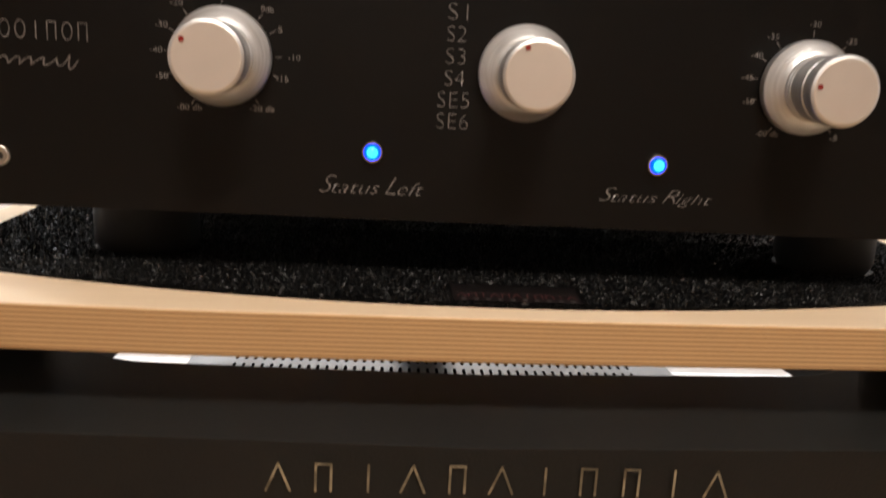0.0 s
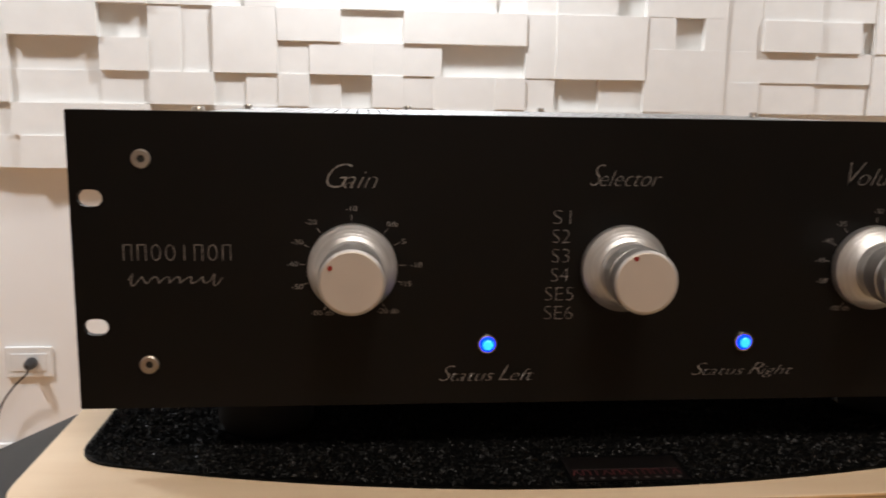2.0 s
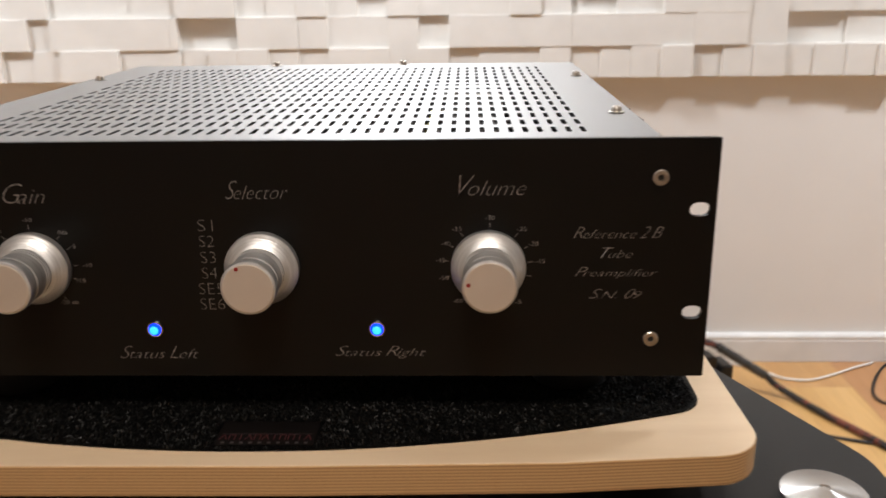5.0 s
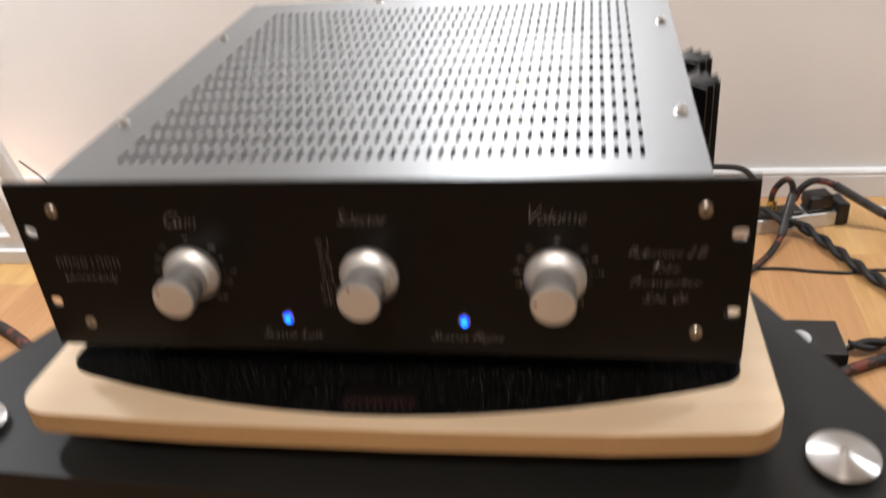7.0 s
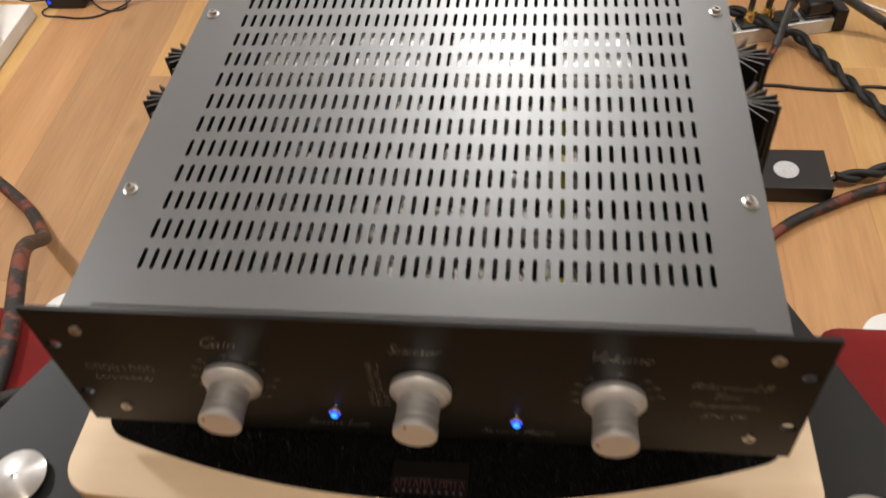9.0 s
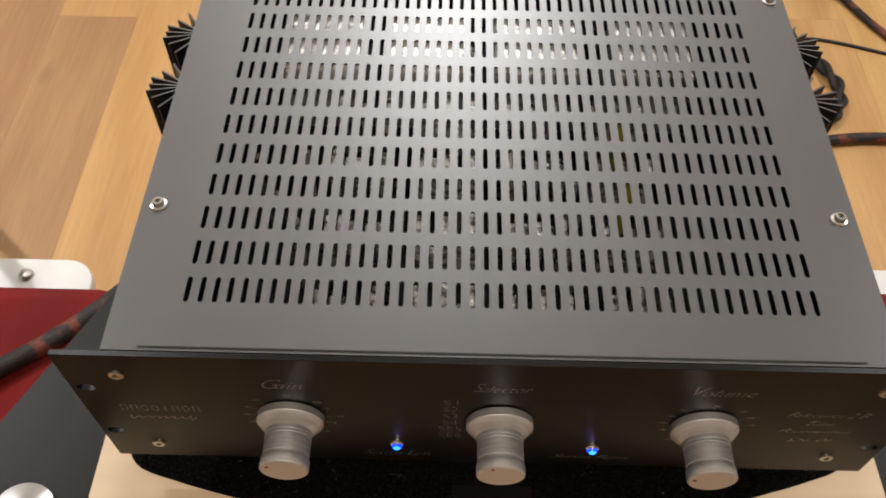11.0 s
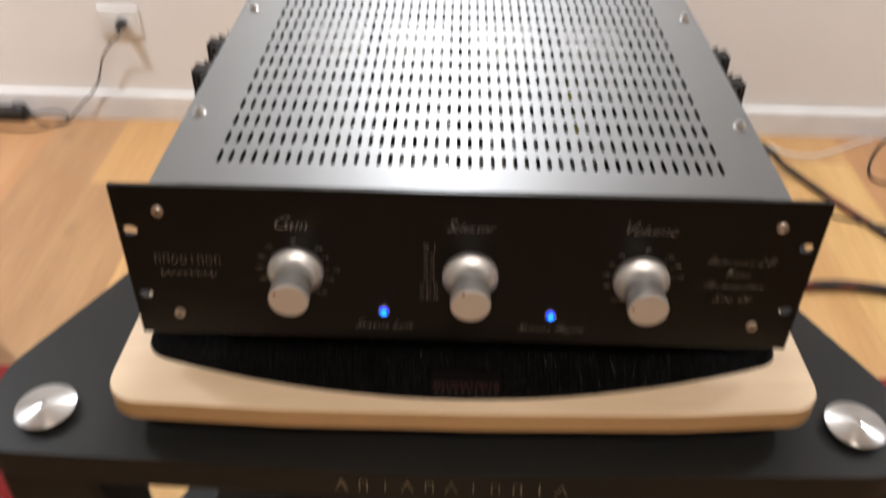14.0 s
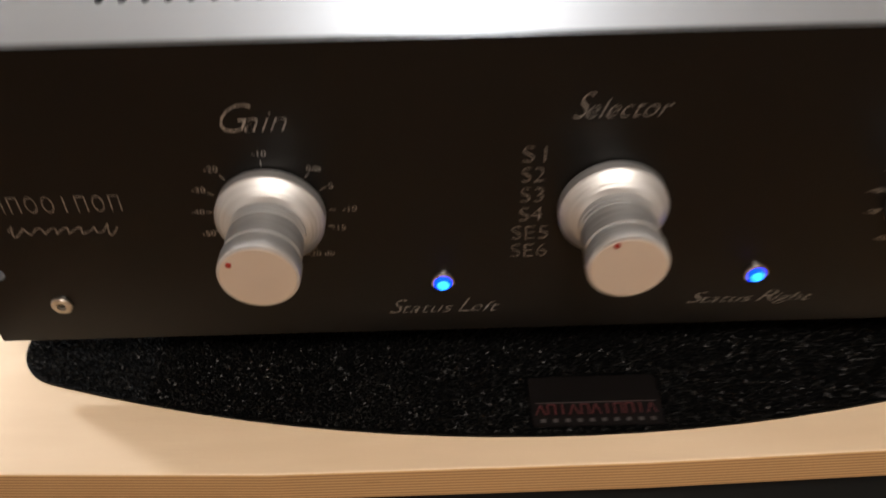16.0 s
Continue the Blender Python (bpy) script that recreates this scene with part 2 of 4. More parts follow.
M_CHROME = shade("steel_screw", (0.64, 0.62, 0.58), 0.28, metal=1.0)
M_HOLE = shade("dark_recess", (0.02, 0.018, 0.014), 0.6)
M_TEXT = shade("silver_print", (0.52, 0.52, 0.505), 0.42, metal=0.65, scale=420, dark=(0.20, 0.20, 0.195))
M_GOLD = shade("gold_print", (0.44, 0.40, 0.28), 0.4, metal=0.4, scale=120, dark=(0.17, 0.155, 0.11), edge=(0.40, 0.6))
M_REDTEXT = shade("red_print", (0.075, 0.011, 0.012), 0.6, scale=300)
M_LABELGREY = shade("pale_print", (0.06, 0.055, 0.055), 0.6, scale=300)
M_RED = shade("red_enamel", (0.30, 0.02, 0.015), 0.5)
M_LED = glow("blue_led", (0.0, 0.030, 1.0), 2.6)
M_LEDCORE = glow("blue_led_core", (0.015, 0.22, 1.0), 2.8)
for lit in (M_LED, M_LEDCORE):
    lit.node_tree.nodes["Principled BSDF"].inputs["Roughness"].default_value = 0.08
M_BEZEL = shade("polished_bezel", (0.72, 0.71, 0.70), 0.16, metal=1.0, scale=60)
M_MAPLE = shade("maple_veneer", (0.82, 0.665, 0.475), 0.5, dark=(0.75, 0.59, 0.405), scale=7, stretch=(1, 7, 1), bump=0.05, bump_scale=60)
M_PLY = ply_edge_material()
M_RUBBER = granule_material()
M_CRUMB = crumb_material()
M_LABEL = shade("black_label", (0.004, 0.003, 0.003), 0.6)
M_LABEL.node_tree.nodes["Principled BSDF"].inputs["Specular IOR Level"].default_value = 0.15
M_SHELF = shade("black_lacquer", (0.0155, 0.0164, 0.0164), 0.40, dark=(0.0130, 0.0138, 0.0138), scale=5, bump=0.12, bump_scale=700, rough_var=0.04)
M_SHELF.node_tree.nodes["Principled BSDF"].inputs["Specular IOR Level"].default_value = 0.24
M_FOOT = shade("black_rubber", (0.004, 0.004, 0.004), 0.6)
M_SINK = shade("black_heatsink", (0.010, 0.010, 0.010), 0.4)
M_SINKEDGE = shade("cut_fin_edge", (0.13, 0.13, 0.13), 0.4, metal=0.3)
M_WALL = shade("white_wall_paint", (0.80, 0.78, 0.75), 0.75, dark=(0.77, 0.75, 0.72), scale=3, bump=0.05, bump_scale=350)
# brown stands in for the dim, warm room that the front panel reflects
M_WALLDIM = shade("brown_reflection_tone", (0.42, 0.34, 0.27), 0.75, dark=(0.38, 0.30, 0.24), scale=3, bump=0.05, bump_scale=350)
M_TILE = shade("off_white_diffuser", (0.78, 0.76, 0.72), 0.7, dark=(0.74, 0.72, 0.68), scale=14, vary=0.015, bump=0.08, bump_scale=240)
M_SKIRT = shade("white_gloss_paint", (0.80, 0.79, 0.77), 0.35, scale=6)
M_OAK = oak_material("oak_plank", (0.56, 0.325, 0.137), (0.455, 0.243, 0.092), 0.13, 0.010)
M_OAKDARK = oak_material("reddish_oak_plank", (0.42, 0.236, 0.114), (0.325, 0.168, 0.077), 0.05, 0.004)
M_RUG = shade("red_felt", (0.195, 0.004, 0.0035), 0.95, dark=(0.13, 0.003, 0.003), scale=9, bump=0.5, bump_scale=500)
M_RUGGOLD = shade("gold_lettering", (0.62, 0.40, 0.12), 0.6, scale=40)
M_PLASTIC_W = shade("white_plastic", (0.78, 0.77, 0.74), 0.4, scale=10)
M_PLASTIC_B = shade("black_plastic", (0.014, 0.013, 0.013), 0.45, scale=20)
M_BRAID = braid_material("black_red_braid", (0.012, 0.009, 0.008), (0.15, 0.034, 0.018), 26)
M_BRAIDK = braid_material("black_braid", (0.005, 0.0048, 0.0048), (0.010, 0.009, 0.008), 60)
M_STICKER = shade("silver_paper", (0.52, 0.52, 0.52), 0.45, scale=260, dark=(0.40, 0.40, 0.40))
M_CABLE = shade("black_cable", (0.012, 0.009, 0.008), 0.5)
M_CABLEW = shade("white_cable", (0.78, 0.74, 0.68), 0.5)
M_BRASS = shade("gold_plated_plug", (0.92, 0.72, 0.32), 0.25, metal=1.0)
M_SHRINK = shade("grey_heat_shrink", (0.060, 0.058, 0.056), 0.30, scale=35, dark=(0.030, 0.029, 0.028), bump=0.3, bump_scale=300)
M_ALU = shade("aluminium_bar", (0.74, 0.73, 0.70), 0.4, metal=0.5)
# pale blotches in the can colour stand in for glints
M_CAN = shade("glint_mottled_can", (0.74, 0.74, 0.73), 0.30, metal=0.25, scale=190, dark=(0.30, 0.30, 0.30), edge=(0.38, 0.56), bump=0.5, bump_scale=240)
M_PCB = shade("circuit_board", (0.018, 0.03, 0.022), 0.4, scale=80)
M_YELLOW = shade("yellow_film_capacitor", (0.62, 0.55, 0.06), 0.4)
# glass and wrap: reflections painted as pale patches on a dark base
M_GLASS = shade("glint_mottled_glass", (0.16, 0.16, 0.155), 0.14, scale=160, dark=(0.02, 0.02, 0.02), edge=(0.45, 0.55), bump=0.6, bump_scale=260, coat=1.0)
M_WRAP = shade("glint_mottled_wrap", (0.62, 0.62, 0.60), 0.16, scale=210, dark=(0.07, 0.07, 0.068), edge=(0.40, 0.60), bump=0.8, bump_scale=300, coat=1.0)
M_DISC = shade("turned_steel", (0.56, 0.55, 0.53), 0.28, metal=1.0, scale=40, dark=(0.48, 0.47, 0.46))
M_METERFACE = glow("lit_meter_face", (0.14, 0.075, 0.045), 0.10)
M_METERBAND = glow("lit_meter_scale", (0.75, 0.58, 0.45), 0.40)

# turned discs: the grooves run round the axis
_n, _l = M_DISC.node_tree.nodes, M_DISC.node_tree.links
_t = _n.new("ShaderNodeTangent")
_t.direction_type, _t.axis = "RADIAL", "Z"
_l.new(_t.outputs[0], _n["Principled BSDF"].inputs["Tangent"])
_n["Principled BSDF"].inputs["Anisotropic"].default_value = 0.8
_n["Principled BSDF"].inputs["Anisotropic Rotation"].default_value = 0.25

# ---------------------------------------------------------------- mesh helpers


def obj(name, bm, material, parent=None, label="", smooth=False, mats=None):
    me = bpy.data.meshes.new(name)
    bmesh.ops.recalc_face_normals(bm, faces=bm.faces)
    bm.to_mesh(me)
    bm.free()
    for mm in (mats or [material]):
        me.materials.append(mm)
    if smooth:
        me.polygons.foreach_set("use_smooth", [True] * len(me.polygons))
        me.set_sharp_from_angle(angle=radians(35))
    ob = new(name, me)
    if parent is not None:
        ob.parent = parent
        ob.matrix_parent_inverse = parent.matrix_basis.inverted()
    if label:
        ob["label"] = label
    return ob


part = obj


def thing(name, x=0, y=0, z=0, label="", category="", group="", kind=""):
    ob = new(name)
    ob.empty_display_size = 0.05
    ob.matrix_basis = Matrix.Translation((x, y, z))
    return tagged(ob, label, category, group, kind)


def box(x0, x1, y0, y1, z0, z1, bevel=0.0, seg=2):
    bm = bmesh.new()
    bmesh.ops.create_cube(bm, size=1)
    for v in bm.verts:
        v.co = Vector((x0 + (v.co.x + 0.5) * (x1 - x0), y0 + (v.co.y + 0.5) * (y1 - y0), z0 + (v.co.z + 0.5) * (z1 - z0)))
    if bevel:
        bmesh.ops.bevel(bm, geom=bm.edges[:], offset=bevel, segments=seg, affect="EDGES", profile=0.5)
    return bm


def lathe(profile, centre, axis="z", segs=40):
    """Turns (radius, height) pairs about an axis through centre; axis 'f' points to the front (-y)."""
    bm = bmesh.new()
    rings = []
    for r, hgt in profile:
        ring = []
        for k in range(segs if r > 1e-6 else 1):
            a = 2 * math.pi * k / segs
            u, v = r * math.cos(a), r * math.sin(a)
            if axis == "z":
                co = (centre[0] + u, centre[1] + v, centre[2] + hgt)
            elif axis == "f":
                co = (centre[0] + u, centre[1] - hgt, centre[2] + v)
            else:
                co = (centre[0] + hgt, centre[1] + u, centre[2] + v)
            ring.append(bm.verts.new(co))
        rings.append(ring)
    for a, b in zip(rings, rings[1:]):
        if len(a) == 1 and len(b) == 1:
            continue
        for k in range(segs):
            q = (k + 1) % segs
            if len(a) == 1:
                bm.faces.new((a[0], b[k], b[q]))
            elif len(b) == 1:
                bm.faces.new((a[k], a[q], b[0]))
            else:
                bm.faces.new((a[k], a[q], b[q], b[k]))
    return bm


def rounded(corners, n=6):
    """A closed outline from (x, y, radius) corners."""
    pts = []
    m = len(corners)
    for k in range(m):
        p = Vector(corners[k][:2])
        r = corners[k][2]
        a = (Vector(corners[k - 1][:2]) - p).normalized()
        b = (Vector(corners[(k + 1) % m][:2]) - p).normalized()
        if r <= 0:
            pts.append(p)
            continue
        half = a.angle(b) / 2
        t = r / math.tan(half)
        c = p + (a + b).normalized() * (r / math.sin(half))
        s, e = p + a * t - c, p + b * t - c
        ang = s.angle_signed(e)
        for q in range(n + 1):
            f = -ang * q / n
            pts.append(c + Vector((s.x * math.cos(f) - s.y * math.sin(f), s.x * math.sin(f) + s.y * math.cos(f))))
    return pts


def stadium(cx, cy, w, h, n=5):
    """A slot outline, longer side along x if w > h."""
    pts = []
    if w >= h:
        r = h / 2
        for k in range(n + 1):
            a = -math.pi / 2 + math.pi * k / n
            pts.append((cx + w / 2 - r + r * math.cos(a), cy + r * math.sin(a)))
        for k in range(n + 1):
            a = math.pi / 2 + math.pi * k / n
            pts.append((cx - w / 2 + r + r * math.cos(a), cy + r * math.sin(a)))
    else:
        pts = [(cx + (p[1] - 0), cy + p[0]) for p in stadium(0, 0, h, w, n)]
    return pts


def slab(outline, z0, z1, holes=(), plane="xy"):
    """A plate with its outline in a plane and real through holes. plane 'xz': z0, z1 run along y."""
    bm = bmesh.new()

    def place(p, h):
        return (p[0], p[1], h) if plane == "xy" else (p[0], h, p[1])

    edges = []
    for loop in (outline, *holes):
        vs = [bm.verts.new(place(p, z0)) for p in loop]
        edges += [bm.edges.new((vs[k], vs[(k + 1) % len(vs)])) for k in range(len(vs))]
    if holes:
        bmesh.ops.triangle_fill(bm, use_beauty=True, use_dissolve=False, edges=edges)
    else:
        bm.faces.new(bm.verts[:])
    ext = bmesh.ops.extrude_face_region(bm, geom=bm.faces[:])
    up = Vector((0, 0, z1 - z0)) if plane == "xy" else Vector((0, z1 - z0, 0))
    bmesh.ops.translate(bm, vec=up, verts=[g for g in ext["geom"] if isinstance(g, bmesh.types.BMVert)])
    return bm


def bevelled(ob, width, seg=3, angle=40):
    b = ob.modifiers.new("bevel", "BEVEL")
    b.width, b.segments, b.limit_method, b.angle_limit = width, seg, "ANGLE", radians(angle)
    b.harden_normals = True
    ob.data.polygons.foreach_set("use_smooth", [True] * len(ob.data.polygons))
    ob.data.set_sharp_from_angle(angle=radians(35))
    return ob


def spline(points, per=10):
    pts = [Vector(p) for p in points]
    pts = [pts[0] * 2 - pts[1]] + pts + [pts[-1] * 2 - pts[-2]]
    out = []
    for k in range(1, len(pts) - 2):
        a, b, c, d = pts[k - 1:k + 3]
        for q in range(per):
            t = q / per
            out.append(0.5 * ((2 * b) + (c - a) * t + (2 * a - 5 * b + 4 * c - d) * t * t + (3 * b - a - 3 * c + d) * t ** 3))
    out.append(pts[-2])
    return out


def tube(points, r, per=10, segs=10, bm=None, offset=0.0, pitch=0.06, phase=0.0, smooth_path=True):
    """A round cable through the points; with an offset it winds about its line as one strand of a twist."""
    bm = bm or bmesh.new()
    path = spline(points, per) if smooth_path else [Vector(p) for p in points]
    rings, length, prev = [], 0.0, None
    side = Vector((0, 0, 1))
    for k, p in enumerate(path):
        d = (path[min(k + 1, len(path) - 1)] - path[max(k - 1, 0)]).normalized()
        side = (side - d * side.dot(d)).normalized()
        other = d.cross(side)
        if prev is not None:
            length += (p - prev).length
        prev = p
        a0 = 2 * math.pi * length / pitch + phase
        c = p + (side * math.cos(a0) + other * math.sin(a0)) * offset
        rings.append([bm.verts.new(c + (side * math.cos(2 * math.pi * s / segs) + other * math.sin(2 * math.pi * s / segs)) * r) for s in range(segs)])
    for a, b in zip(rings, rings[1:]):
        for s in range(segs):
            bm.faces.new((a[s], a[(s + 1) % segs], b[(s + 1) % segs], b[s]))
    bm.faces.new(rings[0][::-1])
    bm.faces.new(rings[-1])
    return bm


def lettering(name, text, x, z, width, height, parent, material, y=-0.0006, thin=0.0, matrix=None):
    """Words as thin raised meshes on a front face; centred at x, z and scaled to width and height."""
    cu = bpy.data.curves.new(name, "FONT")
    cu.body, cu.size, cu.offset, cu.extrude = text, 1.0, thin, 0.0
    cu.align_x, cu.align_y = "CENTER", "CENTER"
    cu.resolution_u = 3
    tmp = bpy.data.objects.new(name, cu)
    scene.collection.objects.link(tmp)
    bpy.context.view_layer.update()
    me = bpy.data.meshes.new_from_object(tmp.evaluated_get(bpy.context.evaluated_depsgraph_get()))
    bpy.data.objects.remove(tmp)
    xs, ys = [v.co.x for v in me.vertices], [v.co.y for v in me.vertices]
    cx, cy = (min(xs) + max(xs)) / 2, (min(ys) + max(ys)) / 2
    sx, sy = width / (max(xs) - min(xs)), height / (max(ys) - min(ys))
    for v in me.vertices:
        u, w = (v.co.x - cx) * sx, (v.co.y - cy) * sy
        v.co = Vector((x + u, y, z + w)) if matrix is None else matrix @ Vector((u, 0, w))
    me.materials.clear()
    me.materials.append(material)
    ob = new(name, me)
    ob.parent = parent
    ob.matrix_parent_inverse = parent.matrix_basis.inverted()
    return ob


def script(words, x, z, width, height, parent, y=-0.0006, thin=-0.023, lower=0.74):
    """A caption in a slanted hand: tall capitals and low small letters."""
    bm = bmesh.new()
    cursor, lean = 0.0, 0.55
    for word in words.split():
        for chars, high in ((word[0], 1.0), (word[1:], lower)):
            if not chars:
                continue
            cu = bpy.data.curves.new("caption", "FONT")
            cu.body, cu.size, cu.offset, cu.resolution_u = chars, 1.0, thin, 3
            tmp = bpy.data.objects.new("caption", cu)
            scene.collection.objects.link(tmp)
            bpy.context.view_layer.update()
            me = bpy.data.meshes.new_from_object(tmp.evaluated_get(bpy.context.evaluated_depsgraph_get()))
            bpy.data.objects.remove(tmp)
            x0, x1 = min(v.co.x for v in me.vertices), max(v.co.x for v in me.vertices)
            grow = 1.08 if high == 1.0 and word[0].isalpha() else 1.0
            for v in me.vertices:
                up = v.co.y * high
                v.co = Vector((cursor + (v.co.x - x0) * (0.92 if high < 1 else grow) + lean * up, up, 0))
            bm.from_mesh(me)
            step = (x1 - x0) * (0.92 if high < 1 else grow)
            cursor += step + 0.03
        cursor += 0.30
    xs, ys = [v.co.x for v in bm.verts], [v.co.y for v in bm.verts]
    cx, cy = (min(xs) + max(xs)) / 2, (min(ys) + max(ys)) / 2
    sx, sy = width / (max(xs) - min(xs)), height / (max(ys) - min(ys))
    for v in bm.verts:
        v.co = Vector((x + (v.co.x - cx) * sx, y, z + (v.co.y - cy) * sy))
    return part("caption", bm, M_TEXT, parent)


def bars(name, rects, y, parent, material, slant=0.0, matrix=None, label=""):
    """Plain bars (x, z, width, height) on a front face, in one mesh."""
    bm = bmesh.new()
    for x, z, w, hgt, *own in rects:
        lean = own[0] if own else slant
        q = [(x - w / 2 - lean * hgt / 2, z - hgt / 2), (x + w / 2 - lean * hgt / 2, z - hgt / 2), (x + w / 2 + lean * hgt / 2, z + hgt / 2), (x - w / 2 + lean * hgt / 2, z + hgt / 2)]
        vs = [bm.verts.new((a, y, b) if matrix is None else matrix @ Vector((a, b, 0))) for a, b in q]
        bm.faces.new(vs)
    return tagged(obj(name, bm, material, parent, label), kind="stuff")


def arc(cx, cz, rx, rz, a0, a1, n=12):
    return [(cx + rx * math.cos(radians(a0 + (a1 - a0) * k / n)), cz + rz * math.sin(radians(a0 + (a1 - a0) * k / n))) for k in range(n + 1)]


# plain shapes in a unit box, each a few thin lines
PEAK = [[(0.0, 0), (0.5, 1), (1.0, 0)]]
POST = [[(0.5, 0), (0.5, 1)]]
GATE = [[(0.1, 0), (0.1, 1), (0.9, 1), (0.9, 0)]]
RING = [arc(0.5, 0.5, 0.45, 0.5, 0, 360, 20)]


def wave(n):
    """A running hand without letters: loops of uneven height."""
    return [[(k / (n * 8.0) + 0.012 * math.cos(k * 0.9), 0.32 + (0.32 if k < 7 or k > n * 8 - 7 else 0.17) * math.sin(k * 0.785 + 0.5 * math.sin(k * 0.21))) for k in range(n * 8 + 1)]]


def marks(name, shapes, place, thick, parent, material, label=""):
    """Rows of plain line shapes as thin flat ribbons. shapes: (lines, x, z, width, height); place: from (x, z) to the world."""
    bm = bmesh.new()
    for lines, x, z, w, hgt in shapes:
        for line in lines:
            pts = [Vector((x + (u - 0.5) * w, z + (v - 0.5) * hgt)) for u, v in line]
            for p, q in zip(pts, pts[1:]):
                d = (q - p).normalized() * (thick / 2)
                side = Vector((-d.y, d.x))
                bm.faces.new([bm.verts.new(place(c)) for c in (p - d * 0.6 + side, q + d * 0.6 + side, q + d * 0.6 - side, p - d * 0.6 - side)])
    return tagged(part(name, bm, material, parent, label), kind="stuff")


# ---------------------------------------------------------------- the room
X0, X1, Y0, WALL, TOP = -3.228, 3.2, -3.6, 1.905, 2.62
floor = obj("floor", box(X0, X1, Y0, WALL, -0.08, -0.012), M_OAK)
tagged(floor, "warm oak plank floor with a satin lacquer", "floor", kind="structure")
for nm, b in (("wall_north", (X0 - 0.12, X1 + 0.12, WALL, WALL + 0.12)), ("wall_south", (X0 - 0.12, X1 + 0.12, Y0 - 0.12, Y0)),
              ("wall_west", (X0 - 0.12, X0, Y0, WALL)), ("wall_east", (X1, X1 + 0.12, Y0, WALL))):
    # the unseen south wall is toned down to hold back bounced light
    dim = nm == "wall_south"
    tagged(obj(nm, box(*b, -0.08, TOP), M_WALLDIM if dim else M_WALL), "unseen plain room wall, coloured brown to dim and warm reflections" if dim else "plain white painted room wall", "wall", kind="structure")
tagged(obj("ceiling", box(X0 - 0.12, X1 + 0.12, Y0 - 0.12, WALL + 0.12, TOP, TOP + 0.1), M_WALL), "plain white painted ceiling", "ceiling", kind="structure")
skirt = slab([(0, 0), (0.018, 0), (0.018, 0.066), (0.0165, 0.068), (0.0165, 0.071), (0.018, 0.073), (0.0175, 0.079), (0.013, 0.085), (0, 0.086)], X0, X1)
for v in skirt.verts:
    v.co = Vector((v.co.z, WALL - v.co.x, v.co.y + 0.001))
tagged(obj("baseboard", skirt, M_SKIRT), "white painted baseboard with a rounded top edge", "baseboard", kind="structure")

# diffuser of stepped blocks high on the wall
U, ROW = 0.01985, 0.0815
DEPTHS = (
    "554444466666555555333333666644444455555577776666555555554444444466666666555555554444777755555555444466666666555533334444666666664444555555555555",
    "333366665555555544447777777755553333666666665555222266666666555544445555777777775555333366666666555544447777555544446666555577776666444455555555",
    "664444555555533555555555558888886666555544446666555555554444444455555555555522224444666666661111666666666665555566666666444444445555555555555555",
    "553333666644444888888888882222225555444466666666777777772222222277777777777777775555777777777777666611116665555577777777555555116666666666666666",
    "446666333355555222222222226666665555444466666666555566666666555566666111111111115555777777777777666666666665555555555555444444445555555555555555",
    "664444555566666333333333334444446666666644445555666633331111666655556666666677775555111111444444666666666665555544444444333333335555555555555555",
    "444455556666444666666666666666661111111166666666555544444444555533336666666666666666666666666666666666666665555500000000111111110000000000000000",
    "555566664444555577777777555555554444666677775555444466666666555577774444555555556666444455556666777744445555666644445555666677774444555566665555",
)
diffuser = thing("acoustic_diffuser", 0, WALL, 0.833, "off-white wall diffuser of stepped blocks at uneven depths", "wall panel")


def runs(line):
    k = 0
    while k < len(line):
        e = k + 1
        while e < len(line) and line[e] == line[k] and e - k < 16:
            e += 1
        yield k, e, line[k]
        k = e


taken = set()
for r, line in enumerate(DEPTHS):
    zt = 0.833 + ROW * (len(DEPTHS) - r)
    for k, e, c in runs(line):
        if (r, k) in taken:
            continue
        # a block may stand two courses high
        tall = 1
        if r + 1 < len(DEPTHS) and (k, e, c) in list(runs(DEPTHS[r + 1])):
            tall = 2
            taken.add((r + 1, k))
        xa, d = -1.2836 + U * k, 0.010 + 0.0055 * int(c) + 0.0006 * ((k * 7 + r * 3) % 5)
        obj("block", box(xa, xa + U * (e - k), WALL - d, WALL, zt - ROW * tall, zt, 0.0004, 1), M_TILE, diffuser)


def outlet(x, z):
    o = thing("wall_socket", x, WALL, z, "white double wall socket with a black plug in it", "wall socket", "wall sockets")
    bevelled(part("cover_plate", box(x - 0.060, x + 0.060, WALL - 0.009, WALL, z - 0.042, z + 0.042), M_PLASTIC_W, o), 0.003)
    part("insert", box(x - 0.045, x + 0.045, WALL - 0.011, WALL - 0.009, z - 0.024, z + 0.024, 0.001, 1), M_PLASTIC_W, o)
    part("plug", lathe([(0, 0.0), (0.014, 0.0), (0.016, 0.004), (0.013, 0.028), (0.006, 0.042), (0, 0.042)], (x + 0.01, WALL - 0.011, z), "f", 20), M_PLASTIC_B, o, smooth=True)
    return o


outlet(-0.998, 0.314)
outlet(1.49, 0.325)

# low cream stands with red felt covers, one on each side of the rack


